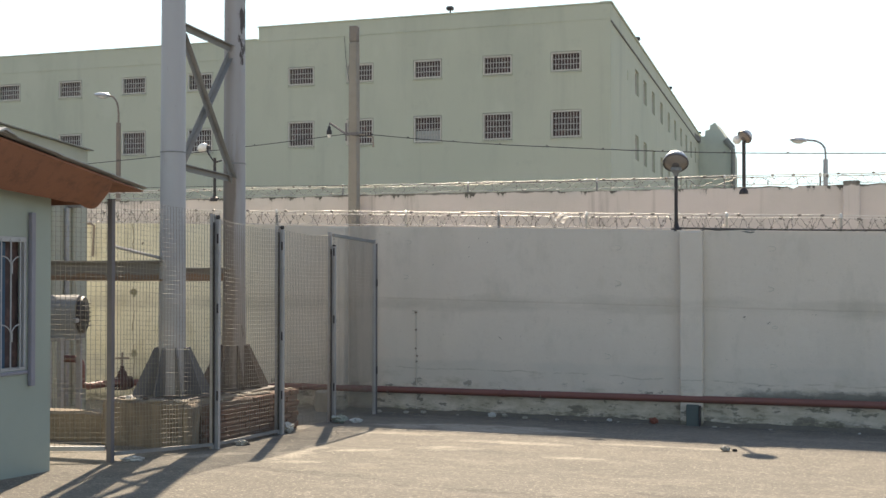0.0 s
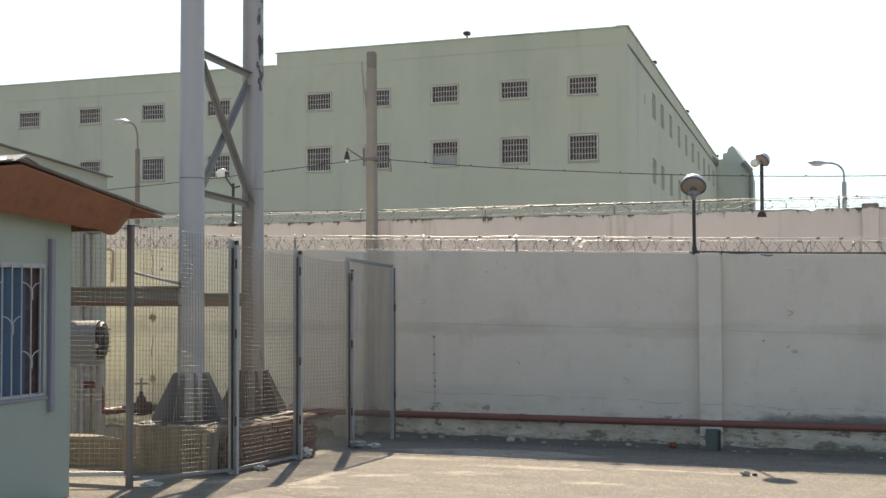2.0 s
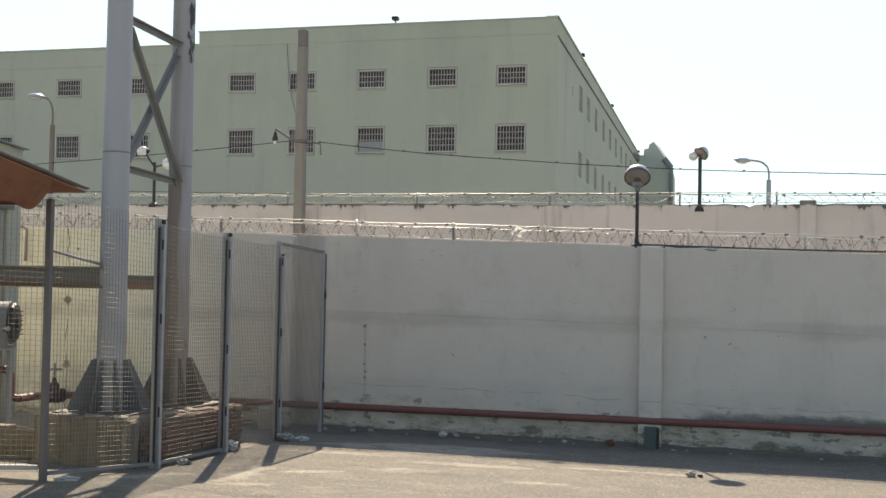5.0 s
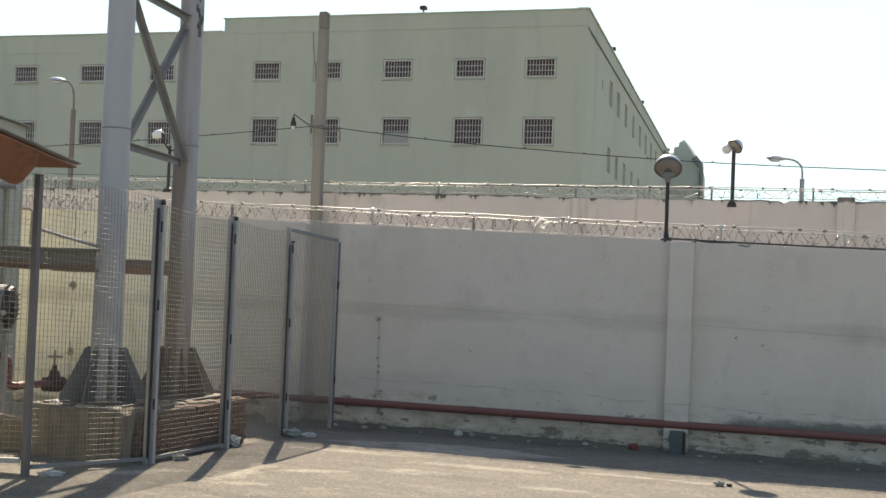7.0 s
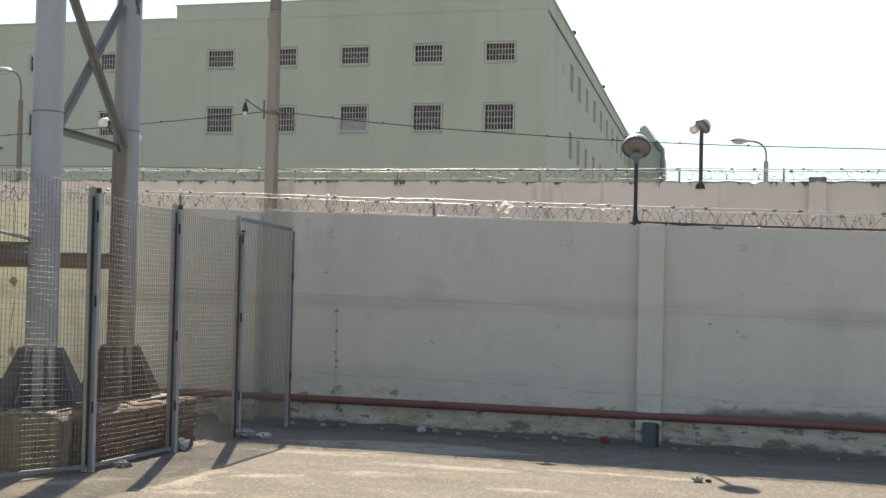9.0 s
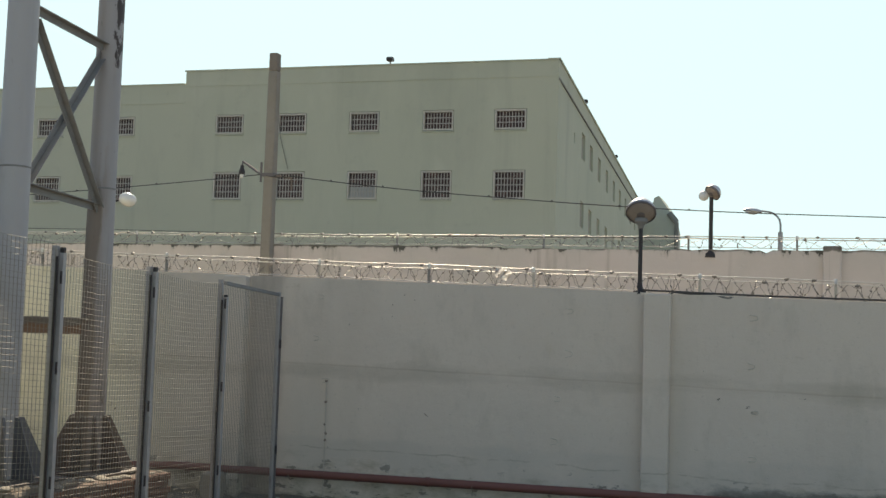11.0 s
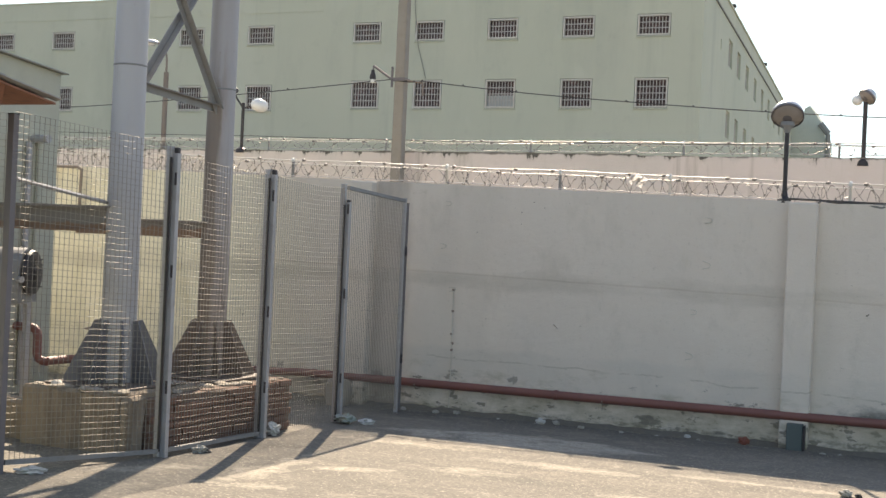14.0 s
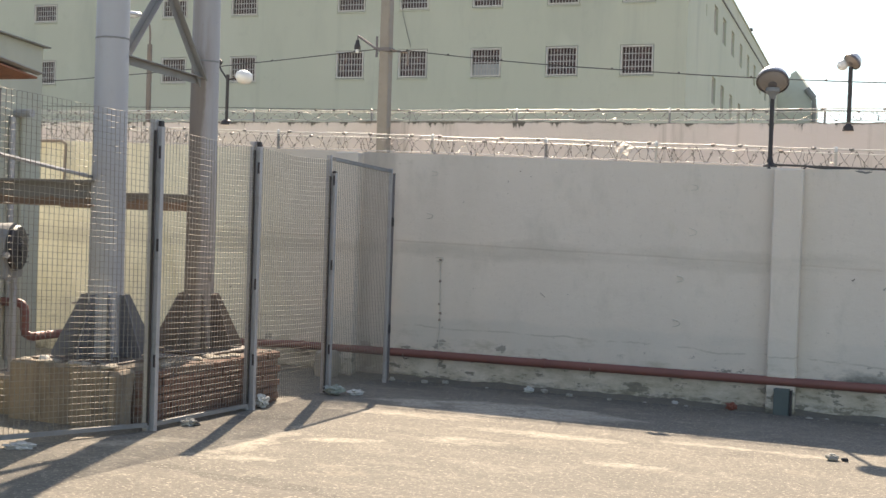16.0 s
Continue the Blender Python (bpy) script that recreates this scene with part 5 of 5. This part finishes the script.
def build_street_lamp(at, height, arm, drop, label, pole_mat, rz=0):
    lamp = thing("street_lamp", label, "street lamp", at, rz)
    bm = nb()
    tube(bm, [(0, 0, -0.2), (0, 0, height)], 0.10, 10, True, 0.085)
    part("pole", bm, pole_mat, lamp, smooth=True)
    bm = nb()
    curve = [(0, 0, height - 0.6), (0, 0, height + drop * 0.35)] + [(-arm * 0.55 * (1 - math.cos(radians(a))), 0, height + drop * (0.35 + 0.6 * math.sin(radians(a)))) for a in range(20, 91, 14)] + [(-arm * 0.8, 0, height + drop)]
    tube(bm, curve, 0.035, 8)
    part("arm", bm, pole_mat, lamp, smooth=True)
    bm = nb()
    bmesh.ops.create_uvsphere(bm, u_segments=14, v_segments=8, radius=0.2)
    for v in bm.verts:
        v.co.x *= 1.7
        v.co.z *= 0.55 if v.co.z > 0 else 0.3
    head = part("lamp_head", bm, M_ZINC, lamp, smooth=True)
    head.matrix_local = pose(-arm, 0, height + drop - 0.02, 0, 6, 0)
    bm = nb()
    bmesh.ops.create_uvsphere(bm, u_segments=12, v_segments=8, radius=0.13)
    for v in bm.verts:
        v.co.x *= 1.6
        v.co.z *= 0.5
    part("diffuser", bm, M_WHITE_GLASS, head, smooth=True).matrix_local = pose(-0.02, 0, -0.06)


build_wall_lamp()
build_second_lamp()
build_twin_lamp()
build_street_lamp((-1.28, 47, -0.4), 6.5, 0.95, 0.75, "street lamp with a curved arm behind the walls", M_GALV)
M_RUSTPOLE = paint("rusty_lamp_pole", (0.27, 0.22, 0.18), (0.17, 0.125, 0.095), 0.8, 2.0, 0.5)
build_street_lamp((-25.2, 37.75, -0.4), 7.75, 0.68, 1.04, "street lamp with a rusty pole before the green building", M_RUSTPOLE)


# ---- concrete pole and overhead wires ----
def build_pole():
    pole = thing("utility_pole", "weathered square concrete utility pole with a bracket lamp", "pole")
    pole.matrix_world = pose(-9.47, 22.75, -0.067) @ Matrix.Scale(1.035, 4)
    bm = nb()
    box(bm, -0.106, 0.106, -0.106, 0.106, -0.5, 6.58, 0.02)
    for v in bm.verts:
        if v.co.z > 6:
            v.co.x *= 0.80
            v.co.y *= 0.80
    part("shaft", bm, M_POLE, pole)
    bm = nb()
    box(bm, -0.080, 0.080, -0.080, 0.080, 6.584, 6.90, 0.012)
    part("head", bm, M_BLACKTOP, pole)
    bm = nb()
    box(bm, -0.112, 0.112, -0.112, 0.112, 4.70, 4.76)
    part("clamp", bm, M_DARKPOST, pole)
    bm = nb()
    tube(bm, [(-0.12, -0.08, 4.72), (-0.3, -0.08, 4.84), (-0.50, -0.08, 4.97)], 0.022, 8)
    tube(bm, [(-0.50, -0.08, 4.97), (-0.51, -0.08, 4.86)], 0.015, 6)
    tube(bm, [(-0.14, -0.08, 4.60), (-0.14, -0.08, 4.95)], 0.02, 6)
    arm = part("bracket_arm", bm, M_DARKPOST, pole)
    bm = nb()
    lathe(bm, [(0, 0.10), (0.03, 0.10), (0.035, 0.05), (0.055, 0.0), (0.055, -0.06), (0, -0.06)], 12)
    part("lamp_socket", bm, M_BLACK, arm).matrix_local = pose(-0.51, -0.08, 4.80)
    bm = nb()
    bmesh.ops.create_uvsphere(bm, u_segments=12, v_segments=8, radius=0.04)
    part("bulb", bm, M_WHITE_GLASS, arm, smooth=True).matrix_local = pose(-0.51, -0.08, 4.71)
    bm = nb()
    tube(bm, [(0.12, -0.08, 4.72), (0.44, -0.08, 4.66), (0.45, -0.08, 4.45)], 0.018, 6)
    part("wire_bracket", bm, M_RUST, pole)


M_BLACKTOP = paint("tarred_pole_head", (0.24, 0.21, 0.185), (0.08, 0.07, 0.06), 0.9, 3.0)
build_pole()


def build_wires():
    def span(points, sag, r, label, beads=True):
        bm = nb()
        pts = []
        for a, c in zip(points, points[1:]):
            n = 16
            for i in range(n + (c == points[-1])):
                s = i / n
                p = Vector(a).lerp(Vector(c), s)
                p.z -= sag * 4 * s * (1 - s)
                pts.append(p)
        tube(bm, pts, r, 5)
        w = thing("overhead_cable", label, "cable")
        part("strand", bm, M_CABLE, w)
        if beads:
            rng = random.Random(len(points))
            for p in pts[3::4]:
                bm = nb()
                bmesh.ops.create_icosphere(bm, subdivisions=1, radius=0.022)
                ob = part("clip", bm, M_CABLE, w)
                ob.matrix_local = pose(p.x, p.y, p.z + 0.012, 0, 0, rng.uniform(0, 90))

    span([(-26.93, 23.06, 4.18), (-16.58, 22.96, 4.4), (-9.6, 22.65, 4.83), (-8.98, 22.65, 4.79), (-5.19, 23.06, 4.45), (-0.53, 23.37, 4.21), (12.4, 23.79, 3.97)], 0.03, 0.009, "thin black overhead cable slung from the concrete pole")
    span([(-1.97, 17.46, wall_top(-1.97) + 0.03), (2.0, 17.48, wall_top(2) + 0.05), (9, 17.48, wall_top(9) + 0.05)], 0.015, 0.013, "black cable laid along the inner wall top", False)
    span([(-1.92, 17.44, wall_top(-1.9) + 0.0), (-1.75, 17.40, wall_top(-1.7) - 0.05), (-1.55, 17.40, wall_top(-1.5) + 0.02), (-1.0, 17.46, wall_top(-1.0) + 0.03)], 0.02, 0.009, "loose black cable end hanging by the lamp foot", False)
    span([(-22.64, 23.12, 4.04), (-12.87, 23.07, 3.85), (-2.07, 23.12, 3.78), (6.16, 23.12, 3.8)], 0.04, 0.006, "thin wire above the outer wall", False)


build_wires()


# ---- litter ----
def crumple(name, mat, label, x, y, size, flat, seed, category="litter", lift=0.0):
    bm = nb()
    bmesh.ops.create_icosphere(bm, subdivisions=3, radius=size)
    o = Vector((seed * 3.7, seed * 1.3, 0))
    for v in bm.verts:
        n = v.co.normalized()
        v.co *= 1 + 0.8 * noise.noise(n * 2.6 + o) + 0.45 * noise.noise(n * 7 + o)
        v.co.z *= flat
    low = min(v.co.z for v in bm.verts)
    for v in bm.verts:
        v.co.z -= low
    ob = part(name, bm, mat)
    ob.matrix_world = pose(x, y, ground_z(x, y) - 0.008 + lift, 0, 0, seed * 57)
    return tagged(ob, label, category, "litter by the wall")


LITTER = [("paper_scrap", M_PAPER, "crumpled white paper scrap on the asphalt"), ("plastic_bag", M_BAG, "crumpled clear plastic bag on the ground")]
rng = random.Random(11)
for k, (x, s) in enumerate(((-6.15, 0.055), (-5.9, 0.06), (-5.3, 0.03), (-4.72, 0.085), (-4.55, 0.06), (-4.2, 0.055), (-3.7, 0.035), (-3.3, 0.03), (-2.95, 0.05), (-2.8, 0.03), (-1.38, 0.045), (-1.2, 0.035), (-0.6, 0.03), (0.6, 0.03), (-6.6, 0.05))):
    name, mat, label = LITTER[k % 5 == 3]
    crumple(name, mat, label, x, 17.17 + rng.uniform(-0.12, 0.1), s * 0.68, 0.38 + 0.3 * rng.random(), k + 1)
crumple("plastic_bag", M_BAG, "crumpled white plastic bag beside the fence post", -6.33, 13.40, 0.062, 0.9, 31, "plastic bag")
crumple("plastic_bag", M_GREENPL, "greenish plastic bag trodden flat by the gate post", -6.25, 14.85, 0.10, 0.45, 32, "plastic bag")
crumple("plastic_bag", M_BAG, "clear plastic wrap by the gate post", -6.08, 15.02, 0.08, 0.4, 36, "plastic bag")
crumple("orange_scrap", M_ORANGE, "orange-red plastic scrap at the wall foot", -2.28, 17.22, 0.055, 0.8, 33)
crumple("paper_scrap", M_PAPER, "white paper scrap under the fence rail", -6.20, 11.90, 0.062, 0.5, 35)
crumple("dark_rag", M_DARKLIT, "dark rag under the fence rail", -6.15, 11.95, 0.03, 0.5, 37)
crumple("plastic_bag", M_BAG, "flattened plastic wrap by the fence foot", -6.38, 9.9, 0.10, 0.25, 38)
crumple("paper_scrap", M_PAPER, "torn light cardboard strip on the asphalt", -0.82, 13.8, 0.05, 0.5, 39)
crumple("paper_scrap", M_DARKLIT, "dark crushed packet on the asphalt", -0.72, 13.83, 0.025, 0.6, 40)

stub = thing("concrete_stub", "rough pale concrete stub standing behind the fence", "stub", (-7.45, 16.95, -0.35))
bm = nb()
box(bm, -0.14, 0.14, -0.12, 0.12, 0, 0.45, 0.03)
bmesh.ops.subdivide_edges(bm, edges=bm.edges[:], cuts=3, use_grid_fill=True)
for v in bm.verts:
    v.co += Vector((0.03, 0.03, 0.02)) * noise.noise(v.co * 6)
part("block", bm, M_RUBBLE, stub, smooth=True)


# bent bracket pipe and broken edge on the inner wall
bracket = thing("bent_pipe", "thin bent pipe fixed on the cream wall", "pipe")
bm = nb()
tube(bm, [(-12.9, 17.36, 2.83), (-12.1, 17.33, 2.82), (-12.03, 17.33, 2.78), (-12.03, 17.33, 2.70), (-12.06, 17.35, 2.25)], 0.022, 8)
part("tube", bm, M_RUST, bracket, smooth=True)
chip = thing("broken_edge", "dark broken patch at the wall top", "wall damage", kind="structure")
bm = nb()
bmesh.ops.create_icosphere(bm, subdivisions=3, radius=0.12)
for v in bm.verts:
    v.co *= 1 + 0.4 * noise.noise(v.co * 14)
    v.co.y *= 0.12
    v.co.z *= 0.26
part("spall", bm, M_COPING, chip).matrix_local = pose(-0.92, 17.43, 2.555)
bm = nb()
for p, q in (((-4.72, 0.98), (-4.66, 0.93)), ((-3.1, 0.12), (-3.05, 0.05)), ((-5.2, 2.37), (-5.195, 2.355)), ((-5.05, 2.5), (-5.035, 2.495)), ((-4.9, 2.44), (-4.895, 2.425)), ((-5.2, 2.22), (-5.195, 2.21))):
    tube(bm, [(p[0], 17.42, p[1]), (q[0], 17.41, q[1])], 0.0055, 5)
part("rebar_stub", bm, M_RUST, chip)
